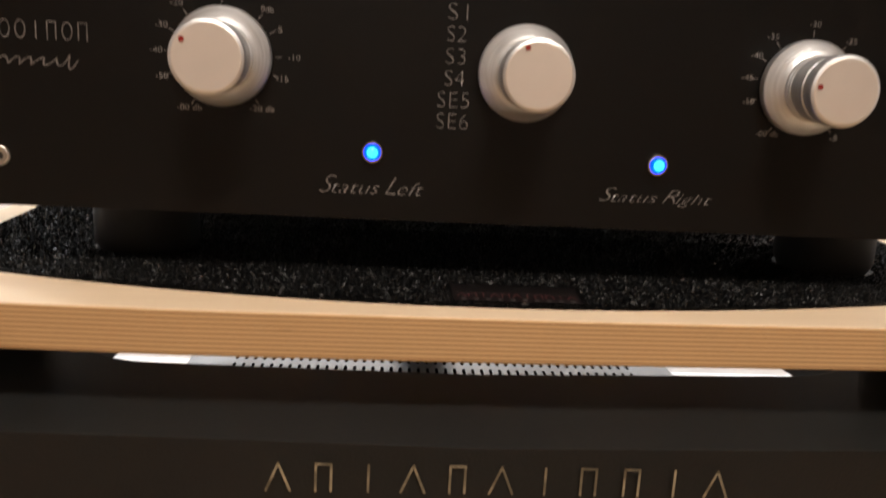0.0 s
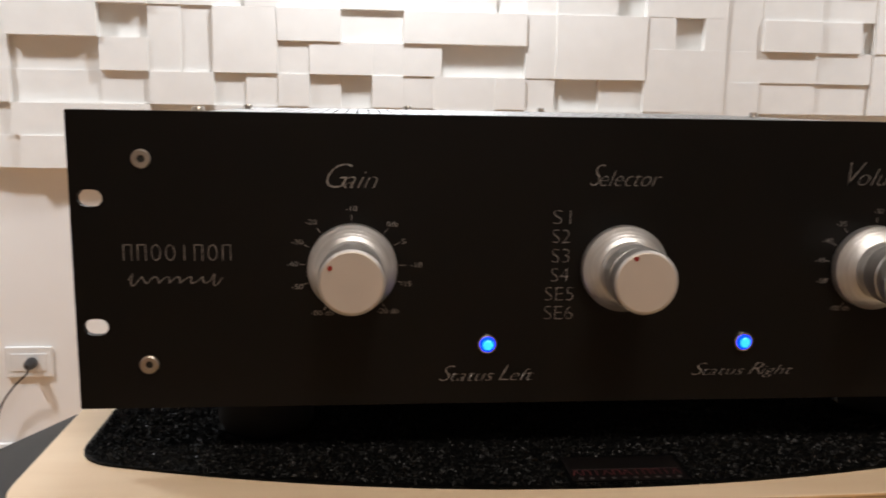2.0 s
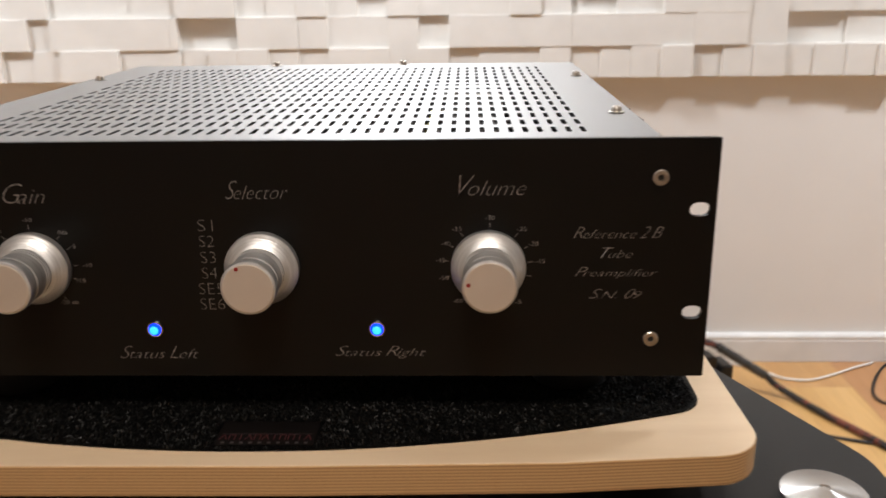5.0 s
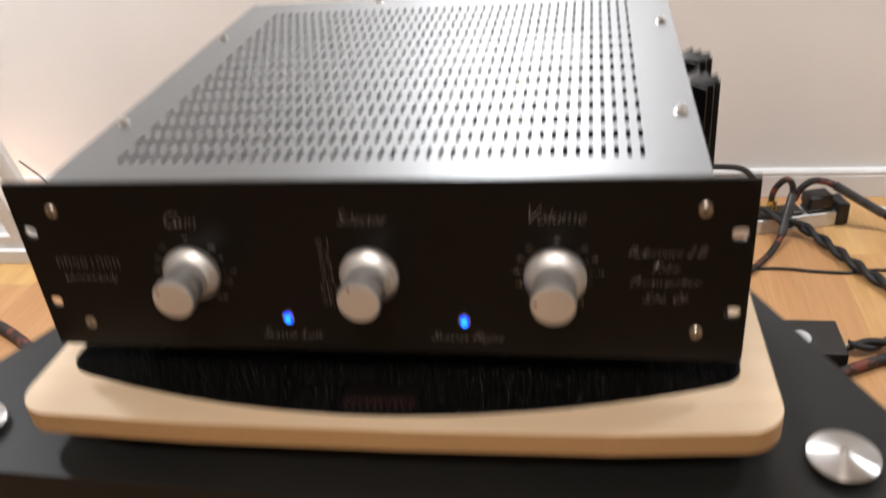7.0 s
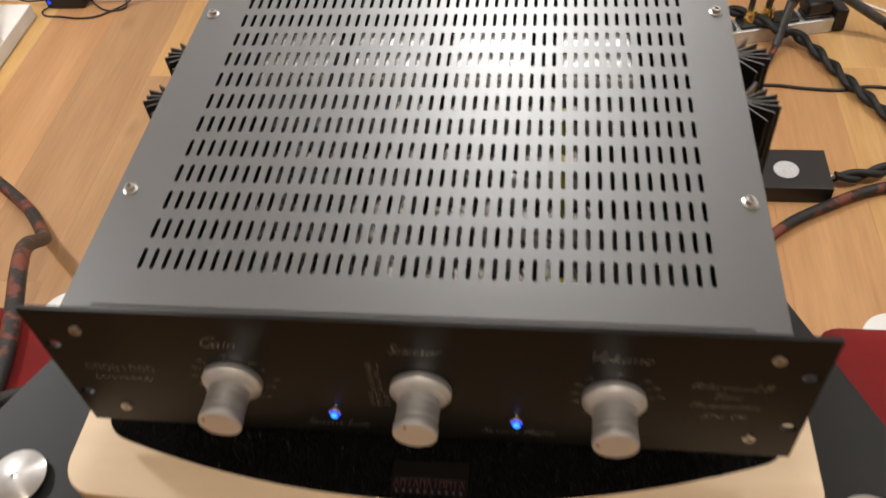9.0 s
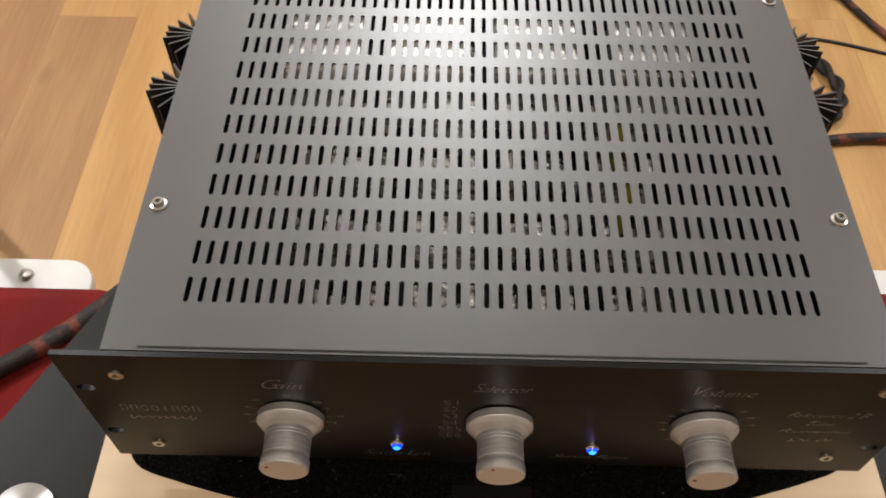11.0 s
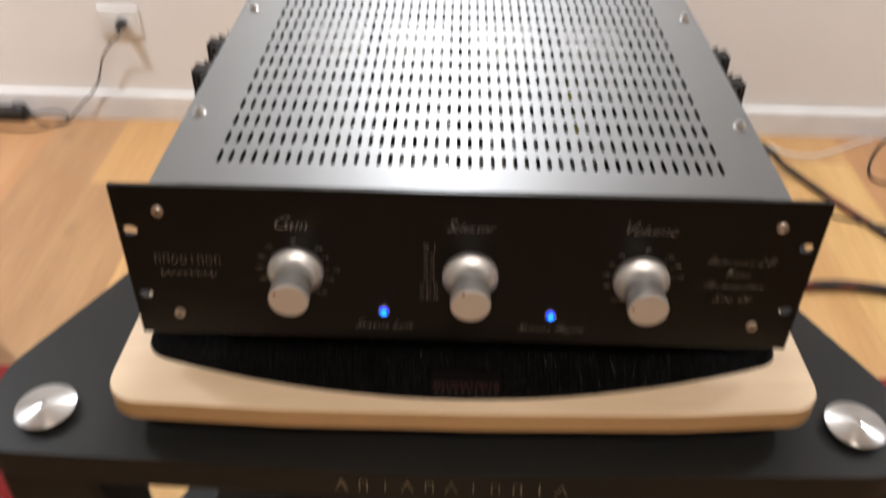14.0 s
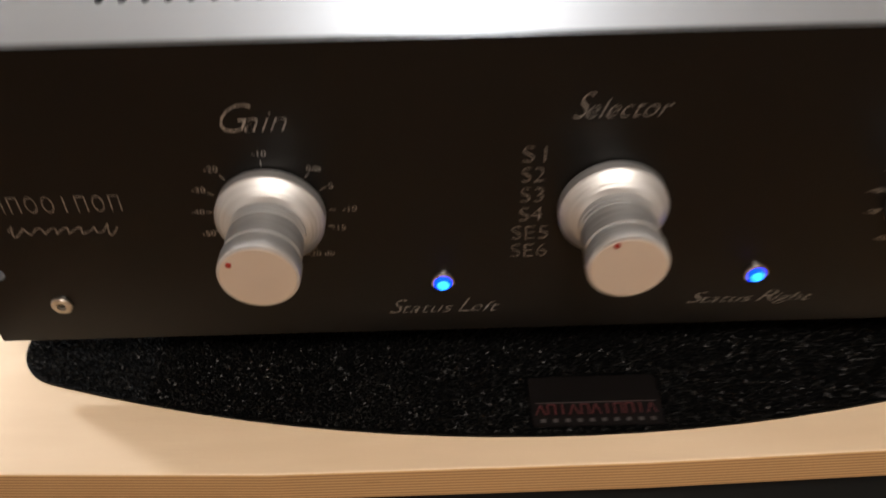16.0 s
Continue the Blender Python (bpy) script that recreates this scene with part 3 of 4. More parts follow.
def draped(x0, x1, y0, y1, top, bottom, seed):
    """A cloth laid over a stand: flat top, rounded fold, and a hanging skirt with soft folds on three sides."""
    rnd = random.Random(seed)
    ph = [rnd.uniform(0, 6.3) for _ in range(4)]
    outline = [(x0, y1)] + [(x0, y1 + (y0 - y1) * k / 24) for k in range(1, 24)] + [(x0, y0)] + [(x0 + (x1 - x0) * k / 24, y0) for k in range(1, 24)] + [(x1, y0)] + [(x1, y0 + (y1 - y0) * k / 24) for k in range(1, 25)]
    cx, cy = (x0 + x1) / 2, (y0 + y1) / 2
    bm = bmesh.new()
    rows = []
    for lev, (drop, out) in enumerate(((0.0, -0.014), (0.003, -0.005), (0.010, 0.002), (0.03, 0.005), (0.09, 0.008), (0.16, 0.011), (top - bottom, 0.014))):
        row = []
        for k, (x, y) in enumerate(outline):
            d = Vector((-1 if x == x0 else (1 if x == x1 else 0), -1 if y == y0 else 0))
            wob = (0.008 * math.sin(k * 0.55 + ph[0]) + 0.006 * math.sin(k * 0.23 + ph[1])) * min(1.0, drop / 0.12)
            row.append(bm.verts.new((x + d.x * (out + wob), y + d.y * (out + wob), top - drop)))
        rows.append(row)
    for a, b in zip(rows, rows[1:]):
        for k in range(len(a) - 1):
            bm.faces.new((a[k], a[k + 1], b[k + 1], b[k]))
    bm.faces.new(rows[0])
    return bm


for sx, xa, xb, ba, bb, yb, yr in ((-1, -1.09, -0.526, -0.897, -0.668, 0.463, 0.676), (1, 0.487, 1.08, 0.632, 0.846, 0.487, 0.694)):
    st = thing("low_stand", (ba + bb) / 2, 0.3, 0, "low cream stand with rounded corners and chrome bolts", "stand", "low stands")
    corners = [(ba, -0.02, 0.03), (bb, -0.02, 0.03), (bb, yr, 0.055), (ba, yr, 0.055)]
    bevelled(part("top", slab(rounded(corners, 8), 0.104, 0.130), M_PLASTIC_W, st), 0.003, 2)
    for lx in (ba + 0.05, bb - 0.05):
        for ly in (0.05, yr - 0.06):
            part("leg", lathe([(0, 0), (0.016, 0), (0.018, 0.01), (0.018, 0.104), (0, 0.104)], (lx, ly, 0), "z", 18), M_PLASTIC_W, st, smooth=True)
    part("bolt", lathe([(0, 0), (0.012, 0), (0.013, 0.003), (0.010, 0.008), (0.005, 0.010), (0, 0.0102)], ((ba + bb) / 2 - 0.006, yr - 0.038, 0.130), "z", 22), M_CHROME, st, "chrome bolt", smooth=True)
    cov = thing("felt_cover", (xa + xb) / 2, 0.25, 0.13, "red felt cover with gold lettering over a box", "cover", "red covers")
    cl = part("cloth", draped(xa, xb, -0.01, yb, 0.360, 0.131, 3 + sx), M_RUG, cov, smooth=True)
    cl.modifiers.new("cloth", "SOLIDIFY").thickness = 0.004
    if sx > 0:
        mt = Matrix.Translation((0.675, 0.300, 0.3612))
        bars("lettering", [(-0.056 + 0.0245 * k + e, 0.028, 0.0034, 0.040, lean) for k in range(5) for e, lean in ((-0.006, 0.22), (0.006, -0.22))] + [(0.0, 0.0, 0.120, 0.0024)]
             + [(-0.060 + 0.020 * k + e, -0.032, 0.0034, hh) for k in range(6) for e, hh in ((0.0, 0.024), (0.007, 0.018))], 0, cov, M_RUGGOLD, matrix=mt)
    else:
        mt = Matrix.Translation((-0.672, 0.281, 0.3612)) @ Matrix.Rotation(0.30, 4, "Z")
        bars("lettering", [(-0.030 + 0.012 * k, 0.021, 0.0038, 0.025, (0.2, -0.5, 0.2)[k % 3]) for k in range(6)] + [(0.0, 0.0, 0.085, 0.002)]
             + [(-0.028 + 0.018 * k, -0.020, 0.0036, 0.020, 0.2) for k in range(4)], 0, cov, M_RUGGOLD, matrix=mt)

# ---------------------------------------------------------------- rack
rack = thing("equipment_rack", -0.008, 0.1, 0, "black lacquered two-tier audio rack with steel caps", "audio rack")


def tier(name, top):
    outline = rounded([(-0.380, -0.060, 0.042), (-0.008, -0.072, 0), (0.357, -0.060, 0.052), (0.355, 0.03, 0.05), (0.15, 0.47, 0.06), (-0.166, 0.47, 0.06), (-0.376, 0.03, 0.05)], 8)
    hole = rounded([(-0.21, 0.008, 0.05), (-0.008, 0.002, 0), (0.20, 0.014, 0.05), (0.15, 0.33, 0.05), (-0.16, 0.33, 0.05)], 8)
    return bevelled(part(name, slab(outline, top - 0.031, top, [hole]), M_SHELF, rack), 0.0075, 4, 50)


tier("shelf", 0.81)
tier("shelf", 0.475)
for xa, xb in ((-0.362, -0.283), (0.274, 0.342)):
    bevelled(part("leg", box(xa, xb, -0.056, 0.022, 0.012, 0.779), M_SHELF, rack), 0.010, 4)
bevelled(part("leg", box(-0.034, 0.018, 0.405, 0.45, 0.012, 0.779), M_SHELF, rack), 0.012, 4)
for lx in (-0.322, 0.308):
    part("foot", lathe([(0, 0), (0.02, 0), (0.022, 0.006), (0.022, 0.013), (0, 0.013)], (lx, -0.015, 0.006), "z", 24), M_DISC, rack, smooth=True)
part("foot", lathe([(0, 0), (0.02, 0), (0.022, 0.006), (0.022, 0.013), (0, 0.013)], (-0.008, 0.425, 0.006), "z", 24), M_DISC, rack, smooth=True)
for dx, cy in ((-0.325, -0.021), (0.309, -0.016)):
    part("cap", lathe([(0, 0), (0.009, 0), (0.009, 0.004), (0.0225, 0.0056), (0.0232, 0.0062), (0.0232, 0.0070), (0.0225, 0.0075), (0.0028, 0.0104), (0.0020, 0.0093), (0, 0.0091)], (dx, cy, 0.81), "z", 64), M_DISC, rack, "turned steel cap", smooth=True)
# maker's mark along the front edge, as plain shapes
RACK_MARK = (PEAK, GATE, POST, PEAK, GATE, PEAK, POST, GATE, GATE, POST, PEAK)
marks("maker_mark", [(g, -0.0883 + 0.01645 * k, 0.7975, 0.0070 if g is GATE else 0.0088, 0.0108) for k, g in enumerate(RACK_MARK)],
      lambda c: (c.x, -0.0726, c.y), 0.0009, rack, M_GOLD, "faded gold shapes")

# ---------------------------------------------------------------- isolation boards


def isolation_board(top, dy=0.0):
    o = thing("isolation_board", 0, 0.19 + dy, top - 0.018, "birch plywood isolation board with an inset rubber crumb mat", "plywood board", "isolation boards")
    outline = rounded([(-0.2665, -0.0455 + dy, 0.028), (-0.13, -0.0500 + dy, 0), (0.02, -0.0490 + dy, 0), (0.16, -0.0450 + dy, 0), (0.2695, -0.0355 + dy, 0.028), (0.262, 0.44 + dy, 0.02), (-0.262, 0.44 + dy, 0.02)], 8)
    bm = slab(outline, top - 0.0186, top)
    bm.faces.ensure_lookup_table()
    bmesh.ops.recalc_face_normals(bm, faces=bm.faces)
    for f in bm.faces:
        f.material_index = 0 if abs(f.normal.z) > 0.5 else 1
    b = obj("panel", bm, None, o, mats=[M_MAPLE, M_PLY])
    for v in b.data.vertices:
        v.co.z -= top - 0.0093
    b.location.z += top - 0.0093
    bevelled(b, 0.0012, 2)
    bow = lambda x: -0.0355 + dy + 0.716 * (x + 0.012) ** 2
    arc = [(-0.247, 0.40 + dy, 0.012), (-0.247, bow(-0.247), 0.024)] + [(-0.222 + 0.444 * k / 22, bow(-0.222 + 0.444 * k / 22), 0) for k in range(23)]
    arc = rounded(arc + [(0.247, bow(0.247), 0.020), (0.247, 0.40 + dy, 0.012)], 6)
    part("mat", slab(arc, top - 0.001, top + 0.0012), M_RUBBER, o, "black rubber crumb mat")
    return o


def crumbs(top, parent, clear, feet):
    """Loose-edged rubber crumbs bonded over the open parts of a mat, as one mesh; none under the label or the feet."""
    rng = np.random.default_rng(11)
    step = 0.00135
    gx, gy = np.meshgrid(np.arange(-0.245, 0.245, step), np.arange(-0.034, 0.30, step))
    px = (gx + rng.uniform(-0.5, 0.5, gx.shape) * step).ravel()
    py = (gy + rng.uniform(-0.5, 0.5, gy.shape) * step).ravel()
    edge = -0.0355 + 0.716 * (px + 0.012) ** 2 + 0.0012
    corner = np.clip(np.abs(px) - 0.226, 0, 1)
    keep = (py > edge + 24 * corner ** 2) & ((py < 0.10) | (np.abs(px) > 0.195) | (rng.random(px.shape) < 0.35))
    keep &= ~((px > clear[0]) & (px < clear[1]) & (py > clear[2]) & (py < clear[3]))
    for fx, fy in feet:
        keep &= (px - fx) ** 2 + (py - fy) ** 2 > 0.0245 ** 2
    px, py = px[keep], py[keep]
    n = len(px)
    seed = np.array([(1, 0, 0), (-0.4, 0.9, 0), (-0.5, -0.8, 0), (0.1, 0.1, 1), (0, 0, -1)], float)
    turn = rng.uniform(0, 2 * np.pi, n)
    size = rng.uniform(0.00055, 0.00115, (n, 1, 3)) * np.array((1, 1, 0.85))
    v = seed[None] * size * rng.uniform(0.7, 1.3, (n, 5, 3))
    lean = rng.normal(0, 0.35, (n, 2))
    x = v[..., 0] * np.cos(turn)[:, None] - v[..., 1] * np.sin(turn)[:, None] + v[..., 2] * lean[:, :1]
    y = v[..., 0] * np.sin(turn)[:, None] + v[..., 1] * np.cos(turn)[:, None] + v[..., 2] * lean[:, 1:]
    co = np.stack([x + px[:, None], y + py[:, None], v[..., 2] + top + rng.uniform(0.0, 0.0003, (n, 1))], -1).reshape(-1, 3)
    tri = np.array([(0, 1, 3), (1, 2, 3), (2, 0, 3), (1, 0, 4), (2, 1, 4), (0, 2, 4)])
    faces = (tri[None] + 5 * np.arange(n)[:, None, None]).reshape(-1, 3)
    me = bpy.data.meshes.new("crumb_layer")
    me.from_pydata(co.tolist(), [], faces.tolist())
    me.materials.append(M_CRUMB)
    ob = new("crumb_layer", me)
    ob.parent, ob.matrix_parent_inverse = parent, parent.matrix_basis.inverted()
    return tagged(ob, kind="stuff")


board = isolation_board(0.853)
isolation_board(0.518, -0.01)
crumbs(0.8542, board, (-0.0255, 0.0315, -0.033, -0.0045), ((-0.165, 0.048), (0.174, 0.056)))
bm = slab(rounded([(-0.024, -0.0315, 0.001), (0.030, -0.0315, 0.001), (0.030, -0.006, 0.001), (-0.024, -0.006, 0.001)], 2), 0.8541, 0.8546)
part("label", bm, M_LABEL, board, "small black label with red lettering bars")
mt = Matrix.Translation((0.003, -0.024, 0.85475))
marks("lettering", [(g, -0.0232 + 0.0046 * k, 0.0008, 0.0038, 0.0050) for k, g in enumerate(RACK_MARK)], lambda c: mt @ Vector((c.x, c.y, 0)), 0.0006, board, M_REDTEXT)
bars("lettering", [(0.0, 0.0042, 0.050, 0.0004)] + [(-0.0225 + 0.005 * k, -0.0048, 0.0020, 0.0018) for k in range(10)], 0, board, M_LABELGREY, matrix=mt)


for top, bottom in ((0.8344, 0.81), (0.4994, 0.475)):
    for x, y in ((-0.235, 0.05), (0.225, 0.05), (-0.01, 0.385)):
        tagged(obj("isolation_puck", lathe([(0, 0), (0.018, 0), (0.020, 0.003), (0.020, top - bottom), (0, top - bottom)], (x, y, bottom), "z", 28), M_FOOT, smooth=True),
               "black rubber isolation puck between rack and board", "puck", "isolation pucks")

# ---------------------------------------------------------------- amplifiers
PW, PH = 0.2413, 0.1325


def screw_head(x, z, y, parent, r=0.0042, seed=0):
    s = part("screw", lathe([(r, 0), (r, 0.0010), (r - 0.0006, 0.0016), (0.0019, 0.0016), (0.0019, 0.0004), (0, 0.0004)], (x, y, z), "f", 22), M_CHROME, parent, "steel socket screw", smooth=True)
    part("socket", lathe([(0.0018, 0), (0, 0.0002)], (x, y - 0.0005, z), "f", 6), M_HOLE, s)
    return s


def front_panel(parent, z, y=0.0):
    outline = rounded([(-PW, z, 0.0008), (PW, z, 0.0008), (PW, z + PH, 0.0008), (-PW, z + PH, 0.0008)], 2)
    holes = [stadium(sx * 0.2328, z + PH / 2 + sz * 0.0286, 0.0108, 0.0074) for sx in (-1, 1) for sz in (-1, 1)]
    p = part("front_panel", slab(outline, y, y + 0.0034, holes, "xz"), M_BLACK, parent, "satin black anodised front panel")
    bevelled(p, 0.0005, 2)
    for x, dz in ((-0.2105, 0.112), (-0.2105, 0.0205), (0.2115, 0.112), (0.2115, 0.0225)):
        screw_head(x, z + dz, y, parent)
    return p


def lid(parent, z, dy=0.0, half=0.2155, back=0.434):
    """A sheet with 14 rows of 45 slots cut through."""
    cols, rows, px, py = 45, 14, 0.008018, 0.02585
    cx0, cy0 = 0.0005 - px * (cols - 1) / 2, 0.0455
    bm = bmesh.new()
    verts = {}

    def vert(x, y):
        k = (round(x, 6), round(y, 6))
        if k not in verts:
            verts[k] = bm.verts.new((x, y + dy, z))
        return verts[k]

    for c in range(cols):
        for r in range(rows):
            cx, cy = cx0 + c * px, cy0 + r * py
            ins = stadium(cx, cy, 0.0030, 0.0172, 4)
            n = len(ins)
            x0, x1, y0, y1 = cx - px / 2, cx + px / 2, cy - py / 2, cy + py / 2
            iv = [vert(*p) for p in ins]
            tr, tl, bl, br = vert(x1, y1), vert(x0, y1), vert(x0, y0), vert(x1, y0)
            top = max(range(n), key=lambda k: ins[k][1])
            bot = min(range(n), key=lambda k: ins[k][1])

            def chain(a, b, step):
                out = [iv[a]]
                while a != b:
                    a = (a + step) % n
                    out.append(iv[a])
                return out
            one, two = chain(top, bot, 1), chain(top, bot, -1)
            mean = lambda ch: sum(v.co.x for v in ch) / len(ch)
            left, right = (one, two) if mean(one) < mean(two) else (two, one)
            bm.faces.new([tl, *left, bl])
            bm.faces.new([*right[::-1], tr, br])
            bm.faces.new([tl, tr, iv[top]])
            bm.faces.new([br, bl, iv[bot]])
    xa, xb = cx0 - px / 2, cx0 + px * (cols - 0.5)
    ya, yb = cy0 - py / 2, cy0 + py * (rows - 0.5)
    gx = [-half] + [cx0 + (c - 0.5) * px for c in range(cols + 1)] + [half]
    gy = [0.0062] + [cy0 + (r - 0.5) * py for r in range(rows + 1)] + [back]
    for i in range(len(gx) - 1):
        for j in range(len(gy) - 1):
            if i in (0, len(gx) - 2) or j in (0, len(gy) - 2):
                bm.faces.new([vert(gx[i], gy[j]), vert(gx[i + 1], gy[j]), vert(gx[i + 1], gy[j + 1]), vert(gx[i], gy[j + 1])])
    # folded lips down the sides and back
    sides = ([(-half, v) for v in gy], [(half, v) for v in gy], [(v, back) for v in gx], [(v, 0.0062) for v in gx])
    for line in sides:
        low = [bm.verts.new((p[0], p[1] + dy, z - 0.008)) for p in line]
        for i in range(len(line) - 1):
            bm.faces.new([vert(*line[i]), vert(*line[i + 1]), low[i + 1], low[i]])
    bmesh.ops.recalc_face_normals(bm, faces=bm.faces)
    o = part("lid", bm, M_LID, parent, "dark grey perforated steel lid")
    s = o.modifiers.new("sheet", "SOLIDIFY")
    s.thickness, s.offset = 0.0012, 0
    part("seam", box(-0.196, 0.196, 0.0075 + dy, 0.0084 + dy, z + 0.0007, z + 0.0010), M_SIDE, o)
    return o


def lid_screw(x, y, z, parent):
    s = part("screw", lathe([(0, 0), (0.0050, 0), (0.0050, 0.0006), (0.0036, 0.0010), (0.0034, 0.0030), (0.0028, 0.0038), (0.0016, 0.0038), (0.0016, 0.0024), (0, 0.0024)], (x, y, z), "z", 20), M_CHROME, parent, "steel lid screw", smooth=True)
    part("socket", lathe([(0.0015, 0.0025), (0, 0.0026)], (x, y, z), "z", 6), M_HOLE, s)


def heat_sink(x, y, z0, z1, side, parent):
    """A star heat sink: a hub against the case with fins that fan out."""
    hub = part("heat_sink", box(min(x - side * 0.004, x + side * 0.006), max(x - side * 0.004, x + side * 0.006), y - 0.011, y + 0.011, z0, z1), M_SINK, parent, "black finned heat sink")
    for k, deg in enumerate((-78, -52, -28, -11, 2, 16, 34, 56, 80)):
        a = radians(deg)
        d = Vector((side * math.cos(a), math.sin(a)))
        q = Vector((-d.y, d.x)) * 0.0007
        length = 0.029 - 0.004 * abs(math.sin(a)) + (0.002 if k % 2 else 0)
        a0, a1 = Vector((x, y)) + d * 0.003, Vector((x, y)) + d * length
        bm = slab([a0 - q, a1 - q, a1 + q, a0 + q], z0, z1)
        bmesh.ops.recalc_face_normals(bm, faces=bm.faces)
        for f in bm.faces:
            f.material_index = 1 if f.normal.z > 0.5 else 0
        obj("fin", bm, None, hub, mats=[M_SINK, M_SINKEDGE])
    return hub


def chassis(parent, z, dy=0.0):
    t, zt, zb = 0.0015, z + 0.1215, z + 0.003
    body = part("chassis", box(-0.2135, 0.2135, 0.006 + dy, 0.43 + dy, zb, zb + t), M_SIDE, parent, "black steel case")
    for x0, x1, y0, y1 in ((-0.2135, -0.2120, 0.006, 0.43), (0.2120, 0.2135, 0.006, 0.43), (-0.212, 0.212, 0.4285, 0.43)):
        part("side_sheet", box(x0, x1, y0 + dy, y1 + dy, zb + t, zt), M_SIDE, body)
    return body


KNOB = [(0.0, 0.0), (0.0190, 0.0), (0.0198, 0.0006), (0.0198, 0.0048), (0.0194, 0.0053), (0.0149, 0.0099), (0.0142, 0.0103), (0.0136, 0.0107), (0.0136, 0.0128), (0.0130, 0.0130), (0.0130, 0.0138),
        (0.0136, 0.0140), (0.0136, 0.0150), (0.0130, 0.0152), (0.0130, 0.0160), (0.0135, 0.0162), (0.0135, 0.0250), (0.0129, 0.0253), (0.0129, 0.0268), (0.0138, 0.0272), (0.0141, 0.0279), (0.0141, 0.0330),
        (0.0138, 0.0338), (0.0129, 0.0342)]


def knob(x, z, dot, parent, y=0.0):
    k = part("knob", lathe(KNOB, (x, y - 0.0004, z), "f", 64), M_KNOB, parent, "turned aluminium control knob", smooth=True)
    part("face", lathe([(0.0129, 0.0342), (0.0125, 0.0344), (0, 0.0344)], (x, y - 0.0004, z), "f", 48), M_KNOBFACE, k)
    part("indicator_dot", lathe([(0.00105, 0.0), (0.00105, 0.0004), (0, 0.0004)], (x + dot[0], y - 0.0348, z + dot[1]), "f", 16), M_RED, k, "red indicator dot")
    return k


def led(x, z, parent, y=0.0):
    e = part("status_light", lathe([(0.0047, 0), (0.0047, 0.0016), (0.0043, 0.0024), (0.0036, 0.0026), (0.0033, 0.0022), (0.0033, 0.0006)], (x, y, z), "f", 32), M_BEZEL, parent, "blue status light in a steel bezel", smooth=True)
    part("lens", lathe([(0.0033, 0.0012), (0.0032, 0.0022), (0.0029, 0.0031), (0.0024, 0.0039)], (x, y, z), "f", 28), M_LED, e, "glowing blue lens", smooth=True)
    part("die", lathe([(0.0024, 0.0039), (0.0016, 0.0046), (0.0008, 0.0049), (0, 0.0050)], (x, y, z), "f", 24), M_LEDCORE, e, smooth=True)


def scale_marks(cx, cz, marks, parent):
    ticks = bmesh.new()
    for text, deg, r in marks:
        a = radians(deg)
        d = Vector((math.cos(a), math.sin(a)))
        q = Vector((-d.y, d.x)) * 0.00016
        c = Vector((cx, cz))
        r0, r1 = (0.0210, 0.0235)
        ticks.faces.new([ticks.verts.new((p.x, -0.0006, p.y)) for p in (c + d * r0 - q, c + d * r1 - q, c + d * r1 + q, c + d * r0 + q)])
        if text:
            lettering("numeral", text, cx + d.x * r, cz + d.y * r, 0.00165 * len(text), 0.0023, parent, M_TEXT, thin=-0.006)
    part("tick_marks", ticks, M_TEXT, parent)


